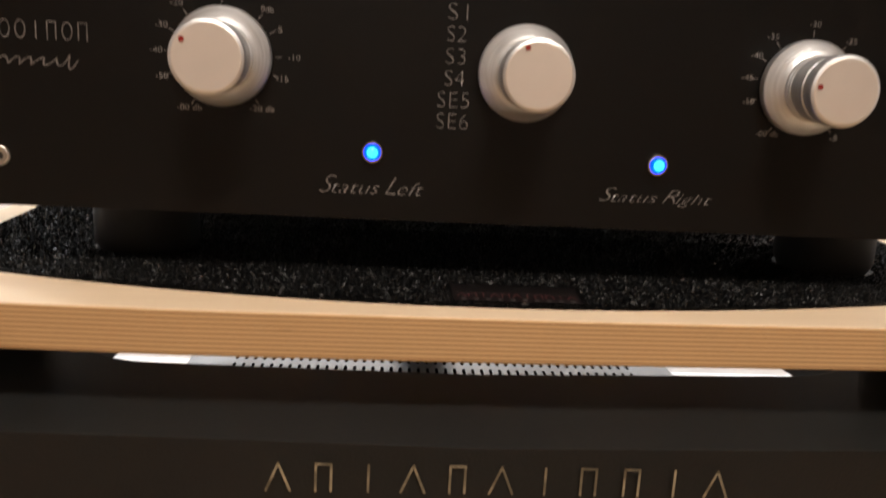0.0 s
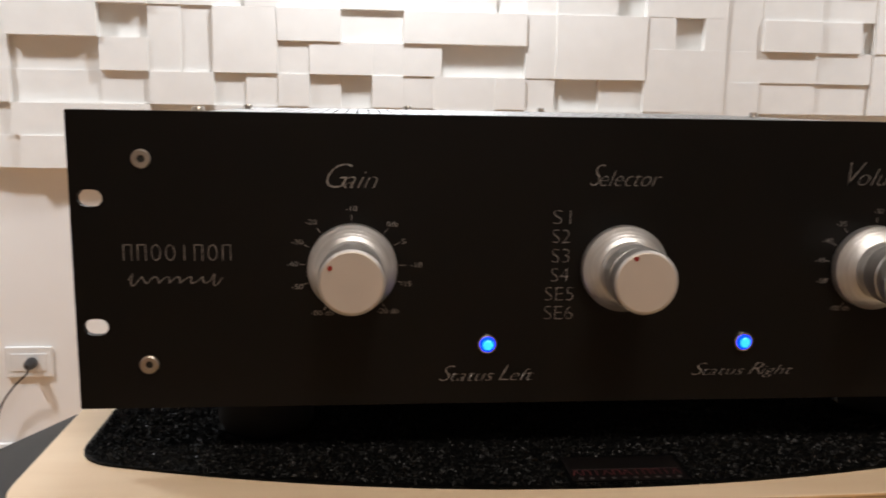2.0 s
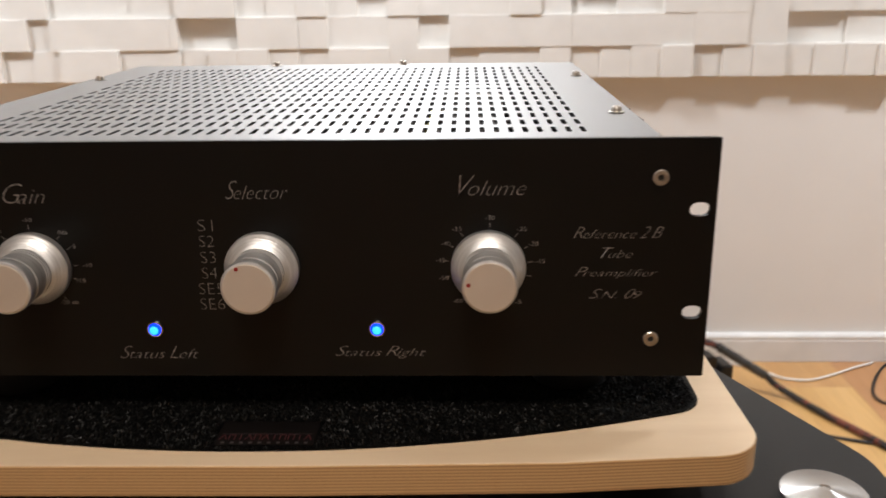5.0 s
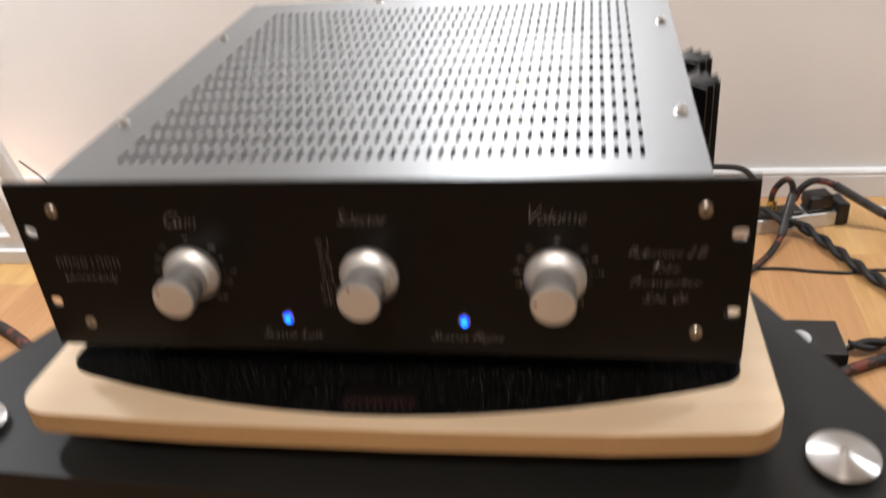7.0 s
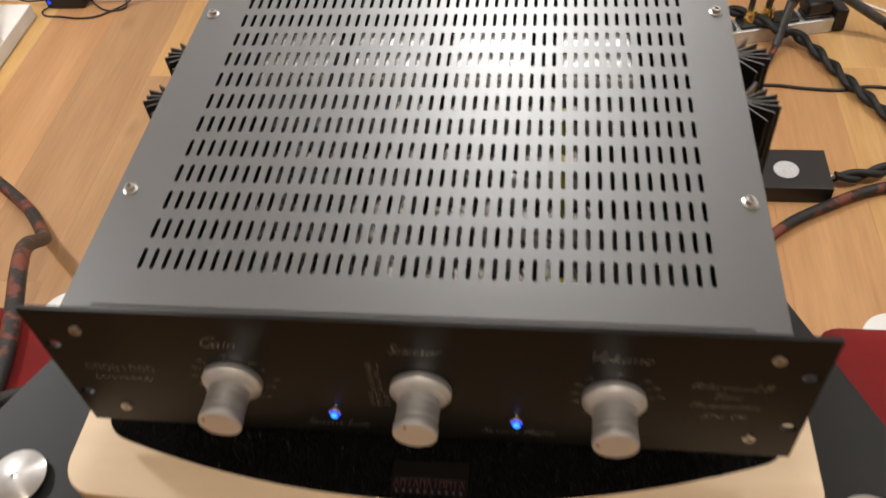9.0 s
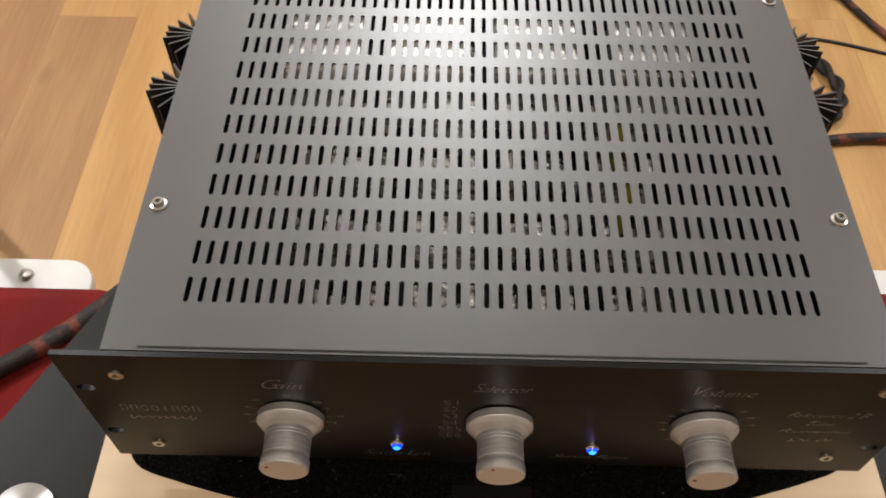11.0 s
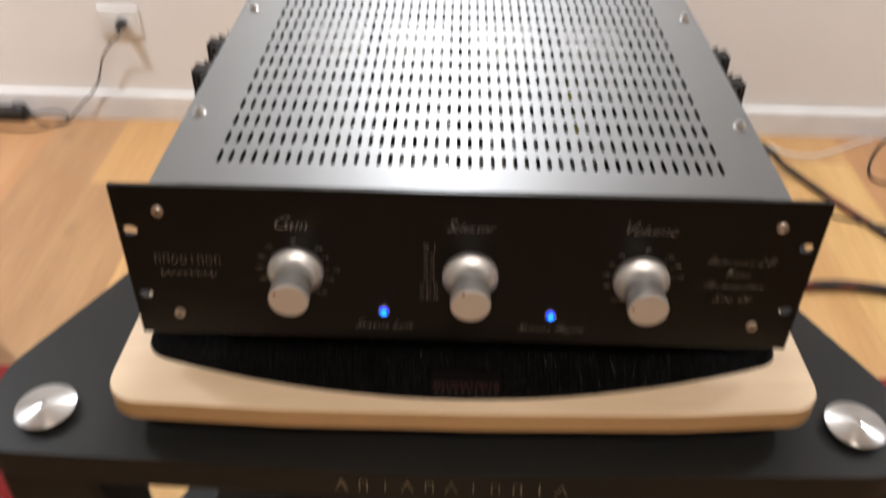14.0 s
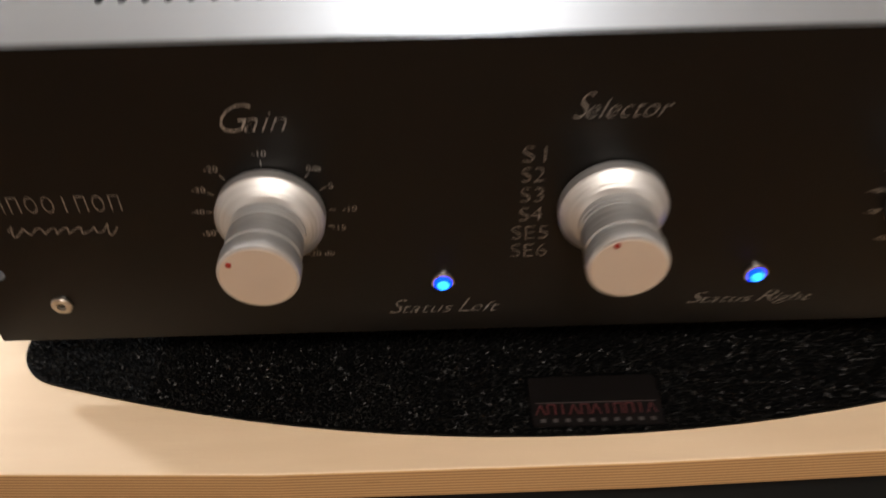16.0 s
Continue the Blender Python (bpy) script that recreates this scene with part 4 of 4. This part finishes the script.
def interior(parent, z, y=0.0):
    """What shows through the slots: boards, cans, capacitors and valves."""
    part("circuit_board", box(-0.19, 0.19, 0.02 + y, 0.20 + y, z + 0.012, z + 0.0136), M_PCB, parent)
    for x0, x1 in ((-0.151, -0.094), (-0.079, -0.017), (0.0, 0.062), (0.086, 0.140)):
        part("transformer_can", box(x0, x1, 0.232 + y, 0.300 + y, z + 0.006, z + 0.1262, 0.002, 2), M_CAN, parent, "bright metal can")
    rnd = random.Random(5)
    for k in range(12):
        x, yy = -0.15 + 0.026 * k + rnd.uniform(-0.004, 0.004), 0.325 + 0.04 * (k % 2) + y
        part("capacitor", lathe([(0, 0), (0.010, 0), (0.010, 0.055), (0.009, 0.057), (0, 0.057)], (x, yy, z + 0.006), "z", 18), M_PLASTIC_B, parent, smooth=True)
    # four rows of four valve stages, each five slots wide
    for r in (0, 2, 4, 6, 8):
        for g in range(4):
            if r == 8 and g in (0, 3):
                continue
            yy = 0.0455 + 0.02585 * r + y + 0.004
            for q in range(5):
                x = 0.0005 + 0.008018 * (9 + 7 * g + q - 22) + rnd.uniform(-0.0012, 0.0012)
                hh = rnd.uniform(0.108, 0.1245)
                if g == 3 and q == 3 and r in (0, 4, 6):
                    part("film_capacitor", box(x - 0.0030, x + 0.0030, yy - 0.007, yy + 0.008, z + 0.0136, z + hh - 0.003, 0.001, 1), M_YELLOW, parent)
                elif q in (0, 2, 4):
                    part("valve", lathe([(0, 0), (0.0034, 0), (0.0034, hh - 0.022), (0.0031, hh - 0.018), (0.0020, hh - 0.015), (0.0008, hh - 0.0136), (0, hh - 0.0136)], (x, yy + 0.0045, z + 0.0136), "z", 14), M_GLASS, parent, smooth=True)
                    part("component", box(x - 0.0032, x + 0.0032, yy - rnd.uniform(0.008, 0.012), yy + rnd.uniform(-0.001, 0.009), z + 0.080, z + rnd.uniform(0.119, 0.1255), 0.0012, 2), M_WRAP, parent)
                else:
                    part("component", box(x - 0.0029, x + 0.0029, yy - rnd.uniform(0.004, 0.010), yy + rnd.uniform(0.002, 0.009), z + 0.080, z + hh - rnd.uniform(0.002, 0.012), 0.0012, 2), M_WRAP, parent)
    # small parts scattered between the stages
    for k in range(34):
        x, yy = rnd.uniform(-0.165, 0.165), 0.0455 + 0.02585 * rnd.choice((1, 3, 5, 7)) + rnd.uniform(-0.011, 0.004) + y
        r, hh = rnd.uniform(0.0022, 0.0042), rnd.uniform(0.075, 0.108)
        part("capacitor", lathe([(0, 0), (r, 0), (r, hh), (r * 0.85, hh + 0.001), (0, hh + 0.001)], (x, yy, z + 0.0136), "z", 12), M_CAN if k % 3 == 0 else M_GLASS, parent, smooth=True)
    part("divider", box(-0.21, 0.21, 0.212 + y, 0.2135 + y, z + 0.006, z + 0.09), M_SIDE, parent)


ZP = 0.88
amp = thing("preamplifier", 0, 0.2, 0.8542, "black rack-mount valve preamplifier with three aluminium knobs and blue lights", "amplifier")
front_panel(amp, ZP)
chassis(amp, ZP)
lid(amp, 1.0088)
for sy in (0.106, 0.313):
    for sx in (-1, 1):
        lid_screw(sx * 0.2055, sy, 1.0094, amp)
for sx in (-0.075, 0.05):
    lid_screw(sx, 0.4245, 1.0094, amp)
for side in (-1, 1):
    for hy in (0.235, 0.292):
        heat_sink(side * 0.2185, hy, 0.900, 0.985, side, amp)
for x, y in ((-0.165, 0.048), (0.174, 0.056), (-0.165, 0.38), (0.168, 0.38)):
    part("foot", lathe([(0, 0), (0.022, 0), (0.024, 0.004), (0.024, 0.0285), (0, 0.0285)], (x, y, 0.8542), "z", 32), M_FOOT, amp, "black round foot", smooth=True)
knob(-0.1205, ZP + 0.0648, (-0.0088, 0.0062), amp)
knob(0.0030, ZP + 0.0645, (-0.0050, 0.0104), amp)
knob(0.1233, ZP + 0.0648, (-0.0106, 0.0014), amp)
led(-0.0590, ZP + 0.0290, amp)
led(0.0630, ZP + 0.0290, amp)
script("Gain", -0.1207, ZP + 0.1055, 0.0226, 0.0108, amp)
script("Selector", 0.0024, ZP + 0.1068, 0.0330, 0.0098, amp)
script("Volume", 0.1252, ZP + 0.1085, 0.0352, 0.0106, amp)
for k, word in enumerate(("S1", "S2", "S3", "S4", "SE5", "SE6")):
    lettering("caption", word, -0.0262, ZP + 0.0877 - 0.00888 * k, 0.0080 if k < 4 else 0.0132, 0.0062, amp, M_TEXT, thin=-0.030)
script("Status Left", -0.0587, ZP + 0.0148, 0.0442, 0.0074, amp)
script("Status Right", 0.0643, ZP + 0.0147, 0.0500, 0.0074, amp)
script("Reference 2 B", 0.1913, ZP + 0.0828, 0.0468, 0.0064, amp)
script("Tube", 0.1910, ZP + 0.0717, 0.0168, 0.0056, amp)
script("Preamplifier", 0.1910, ZP + 0.0605, 0.0434, 0.0066, amp)
script("S.N. 09", 0.1913, ZP + 0.0487, 0.0280, 0.0054, amp)
GAIN = (("-10", 91, 0.0263), ("0db", 48, 0.0262), ("-5", 28, 0.0248), ("-10", 2, 0.0285), ("-15", -18, 0.0250), ("-20 db", -52, 0.0256),
        ("-20", 132, 0.0272), ("-30", 155, 0.0268), ("-40", 177, 0.0266), ("-50", 200, 0.0260), ("-00 db", 237, 0.0250))
VOLUME = (("-30", 88, 0.0264), ("-35", 129, 0.0262), ("-40", 151, 0.0256), ("-45", 173, 0.0256), ("-50", 196, 0.0246), ("-00 db", 236, 0.0242), ("-25", 49, 0.0268), ("-20", 27, 0.0267), ("-15", 5, 0.0276), ("", -15, 0), ("-5", -52, 0.0262))
scale_marks(-0.1205, ZP + 0.0648, GAIN, amp)
scale_marks(0.1233, ZP + 0.0648, VOLUME, amp)
# maker's name on the left of the panel, as plain shapes
NAME = (GATE, GATE, RING, RING, POST, GATE, RING, GATE)
marks("maker_name", [(g, -0.2178 + 0.00604 * k, ZP + 0.0713, 0.0042, 0.0068) for k, g in enumerate(NAME)],
      lambda c: (c.x, -0.0006, c.y), 0.00042, amp, M_TEXT)
marks("maker_name", [(wave(8), -0.198, ZP + 0.0606, 0.0400, 0.0085)], lambda c: (c.x + 0.5 * (c.y - ZP - 0.06), -0.0006, c.y), 0.00055, amp, M_TEXT)
interior(amp, ZP)

# power supply on the lower tier
YL, ZL = -0.010, 0.5475
psu = thing("power_supply", 0, 0.2, 0.5192, "black rack-mount power supply with a round lit meter", "amplifier")
front_panel(psu, ZL, YL)
chassis(psu, ZL, YL)
lid(psu, ZL + 0.1288, YL)
for sy in (0.096, 0.303):
    for sx in (-1, 1):
        lid_screw(sx * 0.2055, sy, ZL + 0.1294, psu)
for x, y in ((-0.165, 0.048), (0.174, 0.056), (-0.165, 0.37), (0.168, 0.37)):
    part("foot", lathe([(0, 0), (0.022, 0), (0.024, 0.004), (0.024, 0.0310), (0, 0.0310)], (x, y, 0.5192), "z", 28), M_FOOT, psu, "black round foot", smooth=True)
meter = part("meter", lathe([(0.030, 0), (0.030, 0.006), (0.028, 0.008), (0.0215, 0.008), (0.0205, 0.004)], (0.0, YL, ZL + 0.088), "f", 40), M_PLASTIC_B, psu, "round meter in a black bezel", smooth=True)
part("dial", lathe([(0.0205, 0.0042), (0, 0.0042)], (0.0, YL, ZL + 0.088), "f", 36), M_METERFACE, meter, "warm lit meter dial")
band = bmesh.new()
arc = [radians(12 + 156 * k / 20) for k in range(21)]
ring = [[band.verts.new((r * math.cos(a), YL - 0.0046, ZL + 0.088 + r * math.sin(a))) for a in arc] for r in (0.0158, 0.0200)]
for k in range(20):
    band.faces.new((ring[0][k], ring[0][k + 1], ring[1][k + 1], ring[1][k]))
part("scale_band", band, M_METERBAND, meter, "pale lit scale")
part("needle", box(-0.0004, 0.0004, YL - 0.0058, YL - 0.0050, ZL + 0.080, ZL + 0.102), M_PLASTIC_B, meter)
for k in range(3):
    a = radians(90 + 120 * k)
    screw_head(0.026 * math.cos(a), ZL + 0.088 + 0.026 * math.sin(a), YL - 0.0078, psu, 0.0022)
for word, z, w in (("Reference 2 B", 0.100, 0.046), ("Tube", 0.089, 0.017), ("Power Supply", 0.0785, 0.046), ("S.N. 09", 0.068, 0.026)):
    script(word, 0.117, ZL + z, w, 0.0058, psu, y=YL - 0.0006)
marks("maker_name", [(g, -0.146 + 0.0075 * k, ZL + 0.1000, 0.0052, 0.0070) for k, g in enumerate(NAME)], lambda c: (c.x, YL - 0.0006, c.y), 0.00045, psu, M_LABELGREY)
marks("maker_name", [(wave(8), -0.120, ZL + 0.0880, 0.0400, 0.0085)], lambda c: (c.x + 0.5 * (c.y - ZL - 0.088), YL - 0.0006, c.y), 0.00055, psu, M_TEXT)
bars("maker_name", [(-0.126 + 0.014 * k, ZL + 0.066, 0.008, 0.004) for k in range(3)], YL - 0.0006, psu, M_LABELGREY)

# ---------------------------------------------------------------- things on the floor
# small black box with a round white sticker
bxo = thing("filter_box", 0.60, 1.16, 0, "small black box with a round white sticker on the floor", "electronics box")
bevelled(part("case", box(0.515, 0.690, 1.088, 1.212, 0.0, 0.044), M_PLASTIC_B, bxo), 0.002, 2)
part("sticker", lathe([(0.027, 0), (0.027, 0.0004), (0, 0.0004)], (0.598, 1.146, 0.0442), "z", 36), M_STICKER, bxo, "round white sticker")
part("connector", lathe([(0, 0), (0.007, 0), (0.007, 0.006), (0.005, 0.006), (0.005, 0.016), (0, 0.016)], (0.690, 1.150, 0.021), "x", 16), M_CHROME, bxo, smooth=True)

# multi-socket bar by the wall
strip = thing("power_strip", 0.72, 1.77, 0, "aluminium power strip with black sockets and gold plugs", "power strip")
mrot = Matrix.Translation((0.69, 1.722, 0)) @ Matrix.Rotation(radians(14), 4, "Z")


def rotated(bm, m):
    bm.transform(m)
    return bm


bevelled(part("bar", rotated(box(-0.24, 0.115, -0.03, 0.03, 0.0, 0.042), mrot), M_ALU, strip), 0.003, 2)
bevelled(part("end_cap", rotated(box(0.115, 0.150, -0.034, 0.036, 0.0, 0.066), mrot), M_PLASTIC_B, strip), 0.008, 3)
for k in range(4):
    part("socket", rotated(box(-0.22 + 0.085 * k, -0.148 + 0.085 * k, -0.024, 0.026, 0.042, 0.054, 0.003, 1), mrot), M_PLASTIC_B, strip)
bevelled(part("plug", rotated(box(0.035, 0.105, -0.026, 0.030, 0.0545, 0.092), mrot), M_PLASTIC_B, strip, "black mains plug"), 0.009, 3)
for k in range(2):
    part("gold_plug", rotated(lathe([(0, 0), (0.017, 0), (0.018, 0.004), (0.018, 0.014), (0.014, 0.020), (0.014, 0.034), (0, 0.034)], (-0.106 + 0.046 * k, 0.0, 0.0545), "z", 20), mrot), M_BRASS, strip, "gold-plated plug", smooth=True)


def cable(label, points, r, material, twist=False, ends=()):
    c = thing("cable", *points[0], label, "cable")
    if twist:
        for ph in (0.0, math.pi):
            part("strand", tube(points, r * 0.64, 18, 12, offset=r * 0.52, pitch=0.13, phase=ph), material, c, smooth=True)
    else:
        part("sleeve", tube(points, r, 10, 12), material, c, smooth=True)
    for (a, b, rr, mm) in ends:
        part("boot", tube([a, tuple((Vector(a) + Vector(b)) / 2), b], rr, 4, 12), mm, c, "grey heat-shrink boot", smooth=True)
    return c


cable("thick black twisted mains cable lying on the oak floor",
      [(0.44, 1.735, 0.07), (0.558, 1.717, 0.066), (0.619, 1.679, 0.060), (0.668, 1.648, 0.050), (0.706, 1.665, 0.030), (0.748, 1.605, 0.022), (0.777, 1.545, 0.020), (0.812, 1.466, 0.020), (0.862, 1.373, 0.019), (0.885, 1.30, 0.018), (0.868, 1.225, 0.018), (0.82, 1.180, 0.020), (0.76, 1.155, 0.022), (0.706, 1.150, 0.021)], 0.0135, M_BRAIDK, True)
cable("thick black and red braided cable on the floor",
      [(0.30, 0.55, 0.016), (0.42, 0.82, 0.016), (0.55, 0.975, 0.016), (0.66, 1.055, 0.016), (0.83, 1.13, 0.016), (1.06, 1.12, 0.016), (1.5, 0.95, 0.016), (2.0, 0.9, 0.016)], 0.0118, M_BRAID)
cable("black and red braided cable with a grey boot",
      [(0.690, 1.712, 0.085), (0.704, 1.715, 0.117), (0.728, 1.718, 0.137), (0.752, 1.718, 0.139), (0.785, 1.712, 0.130), (0.850, 1.700, 0.095), (0.915, 1.690, 0.054), (0.945, 1.672, 0.030), (0.985, 1.640, 0.012), (1.032, 1.544, 0.010), (1.072, 1.473, 0.010), (1.18, 1.28, 0.010), (1.4, 1.0, 0.010), (1.7, 0.8, 0.010)], 0.0092, M_BRAID,
      ends=[((0.790, 1.711, 0.128), (0.915, 1.690, 0.054), 0.0125, M_SHRINK)])
cable("black and red braided cable rising from the power strip",
      [(0.631, 1.712, 0.090), (0.636, 1.712, 0.115), (0.648, 1.706, 0.140), (0.663, 1.700, 0.153), (0.676, 1.698, 0.140), (0.680, 1.695, 0.115), (0.672, 1.670, 0.065), (0.648, 1.625, 0.022), (0.614, 1.562, 0.010), (0.56, 1.485, 0.010), (0.47, 1.38, 0.010), (0.34, 1.28, 0.010), (0.2, 1.2, 0.010)], 0.0085, M_BRAID,
      ends=[((0.6795, 1.694, 0.110), (0.650, 1.628, 0.024), 0.0115, M_SHRINK)])
cable("black cable from the amplifier down to the power strip", [(0.26, 1.50, 0.30), (0.38, 1.64, 0.22), (0.47, 1.712, 0.187), (0.543, 1.716, 0.179), (0.580, 1.714, 0.148), (0.588, 1.712, 0.110), (0.588, 1.710, 0.086)], 0.0080, M_BRAIDK)
cable("thin black cable across the floor", [(0.4, 1.47, 0.004), (0.602, 1.491, 0.004), (0.703, 1.479, 0.004), (0.783, 1.473, 0.004), (0.893, 1.484, 0.004), (1.16, 1.400, 0.004), (1.6, 1.28, 0.004)], 0.0042, M_CABLE)
cable("thin white cable on the floor by the baseboard", [(0.88, 1.875, 0.004), (0.96, 1.810, 0.004), (1.0, 1.772, 0.004), (1.065, 1.761, 0.004), (1.142, 1.793, 0.004), (1.227, 1.842, 0.004), (1.29, 1.872, 0.004)], 0.0034, M_CABLEW)
cable("thin dark cable from the wall socket to the floor", [(1.50, 1.862, 0.32), (1.49, 1.855, 0.25), (1.42, 1.862, 0.06), (1.335, 1.868, 0.006), (1.268, 1.792, 0.004), (1.215, 1.70, 0.004), (1.205, 1.640, 0.004), (1.243, 1.612, 0.004), (1.36, 1.56, 0.004), (1.6, 1.5, 0.004)], 0.0040, M_CABLE)
cable("thick black and red braided cable rising over the red cover",
      [(-1.75, 1.30, 0.016), (-1.41, 1.17, 0.016), (-1.17, 1.018, 0.018), (-1.05, 0.895, 0.045), (-0.955, 0.785, 0.155), (-0.855, 0.640, 0.305), (-0.790, 0.530, 0.366), (-0.744, 0.412, 0.3755), (-0.722, 0.312, 0.3755), (-0.699, 0.175, 0.3755), (-0.662, 0.035, 0.3755)], 0.0145, M_BRAID)
cable("black and red braided cable lying on the red cover",
      [(-0.458, 0.486, 0.385), (-0.548, 0.393, 0.3755), (-0.639, 0.318, 0.3760), (-0.680, 0.283, 0.3900), (-0.712, 0.258, 0.4035), (-0.757, 0.210, 0.3860), (-0.849, 0.100, 0.3750)], 0.0135, M_BRAID)
cable("black cable with a grey boot on the red cover", [(0.498, 0.328, 0.372), (0.530, 0.265, 0.372), (0.565, 0.206, 0.373), (0.603, 0.126, 0.372), (0.659, 0.032, 0.372)], 0.0105, M_BRAIDK,
      ends=[((0.556, 0.222, 0.373), (0.595, 0.143, 0.373), 0.0128, M_SHRINK)])
cable("thin dark cable from the wall socket to the adapter",
      [(-0.988, 1.860, 0.314), (-0.990, 1.858, 0.295), (-1.026, 1.868, 0.26), (-1.062, 1.870, 0.210), (-1.087, 1.872, 0.145), (-1.113, 1.872, 0.103), (-1.157, 1.868, 0.059), (-1.200, 1.862, 0.016), (-1.235, 1.840, 0.005), (-1.286, 1.800, 0.004), (-1.340, 1.790, 0.004), (-1.402, 1.799, 0.004), (-1.450, 1.803, 0.004), (-1.470, 1.825, 0.005), (-1.455, 1.842, 0.008)], 0.0027, M_CABLE)
cable("thin dark cable looped beside the adapter",
      [(-1.318, 1.868, 0.018), (-1.285, 1.870, 0.026), (-1.250, 1.872, 0.028), (-1.215, 1.868, 0.020), (-1.208, 1.850, 0.006), (-1.230, 1.832, 0.004), (-1.270, 1.832, 0.004), (-1.305, 1.852, 0.008), (-1.322, 1.866, 0.014)], 0.0027, M_CABLE)
cable("thin cable from the adapter along the baseboard", [(-1.462, 1.866, 0.020), (-1.531, 1.860, 0.019), (-1.581, 1.860, 0.040), (-1.627, 1.860, 0.070), (-1.655, 1.860, 0.106), (-1.72, 1.868, 0.16)], 0.0030, M_CABLE)

adapter = thing("power_adapter", -1.40, 1.864, 0, "black power adapter with a small blue light on the floor", "power adapter")
bevelled(part("case", box(-1.462, -1.340, 1.844, 1.884, 0.0, 0.042), M_PLASTIC_B, adapter), 0.007, 3)
part("strain_relief", lathe([(0, 0), (0.009, 0), (0.007, 0.012), (0.004, 0.022), (0, 0.022)], (-1.340, 1.866, 0.020), "x", 16), M_PLASTIC_B, adapter, smooth=True)
part("cable_tie", tube([(-1.385, 1.866, 0.036), (-1.370, 1.866, 0.053), (-1.345, 1.866, 0.055), (-1.330, 1.866, 0.036), (-1.332, 1.866, 0.020)], 0.0035, 6, 8), M_CABLE, adapter, "folded cable", smooth=True)
part("pilot_light", lathe([(0.005, 0), (0.004, 0.003), (0, 0.004)], (-1.448, 1.844, 0.024), "f", 14), M_LED, adapter, "small blue pilot light")

# white lantern by the wall
lan = thing("floor_lantern", -1.72, 1.68, 0, "white wooden floor lantern with a warm light inside", "lantern")
bevelled(part("base", box(-1.95, -1.482, 1.485, 1.805, 0.0, 0.045), M_PLASTIC_W, lan), 0.004, 2)
for y0 in (1.50, 1.595):
    q = slab([(-1.94, 0.045), (-1.484, 0.045), (-1.62, 0.62), (-1.85, 0.62)], y0, y0 + 0.025, [[(-1.90, 0.085), (-1.545, 0.085), (-1.66, 0.56), (-1.83, 0.56)]], "xz")
    part("frame", q, M_PLASTIC_W, lan, "white sloping frame")
part("top", box(-1.86, -1.61, 1.49, 1.63, 0.62, 0.65, 0.003, 1), M_PLASTIC_W, lan)
part("bulb", lathe([(0, 0), (0.018, 0.0), (0.034, 0.03), (0.034, 0.055), (0, 0.085)], (-1.76, 1.70, 0.0455), "z", 20), glow("warm_bulb", (1.0, 0.66, 0.46), 12.0), lan, "glowing warm bulb", smooth=True)

# ---------------------------------------------------------------- floor planks
rnd = random.Random(11)
PLANKW = 0.2
meshes = {}
k = 0
x = X0
while x < X1 - 0.01:
    y = Y0 - rnd.uniform(0.0, 1.6) if abs(x + 1.028) > 0.01 else 1.52 - 6.0
    while y < WALL:
        ln = rnd.choice((1.2, 1.6, 2.0)) if abs(x + 1.028) > 0.01 else 1.2
        ya, yb = max(y, Y0), min(y + ln, WALL)
        y += ln
        if yb - ya < 0.02:
            continue
        w = min(PLANKW, X1 - x)
        reddish = -1.24 < x < -1.02 and (x < -1.1 or yb < 1.53)
        key = (round(yb - ya, 3), round(w, 3), reddish)
        if key not in meshes:
            bm = box(0.0001, w - 0.0001, 0.0001, yb - ya - 0.0001, -0.012, 0.0, 0.0004, 1)
            me = bpy.data.meshes.new("plank")
            bmesh.ops.recalc_face_normals(bm, faces=bm.faces)
            bm.to_mesh(me)
            bm.free()
            me.materials.append(M_OAKDARK if reddish else M_OAK)
            meshes[key] = me
        ob = new("plank", meshes[key])
        ob.parent = floor
        ob.matrix_basis = Matrix.Translation((x, ya, 0))
    x += PLANKW
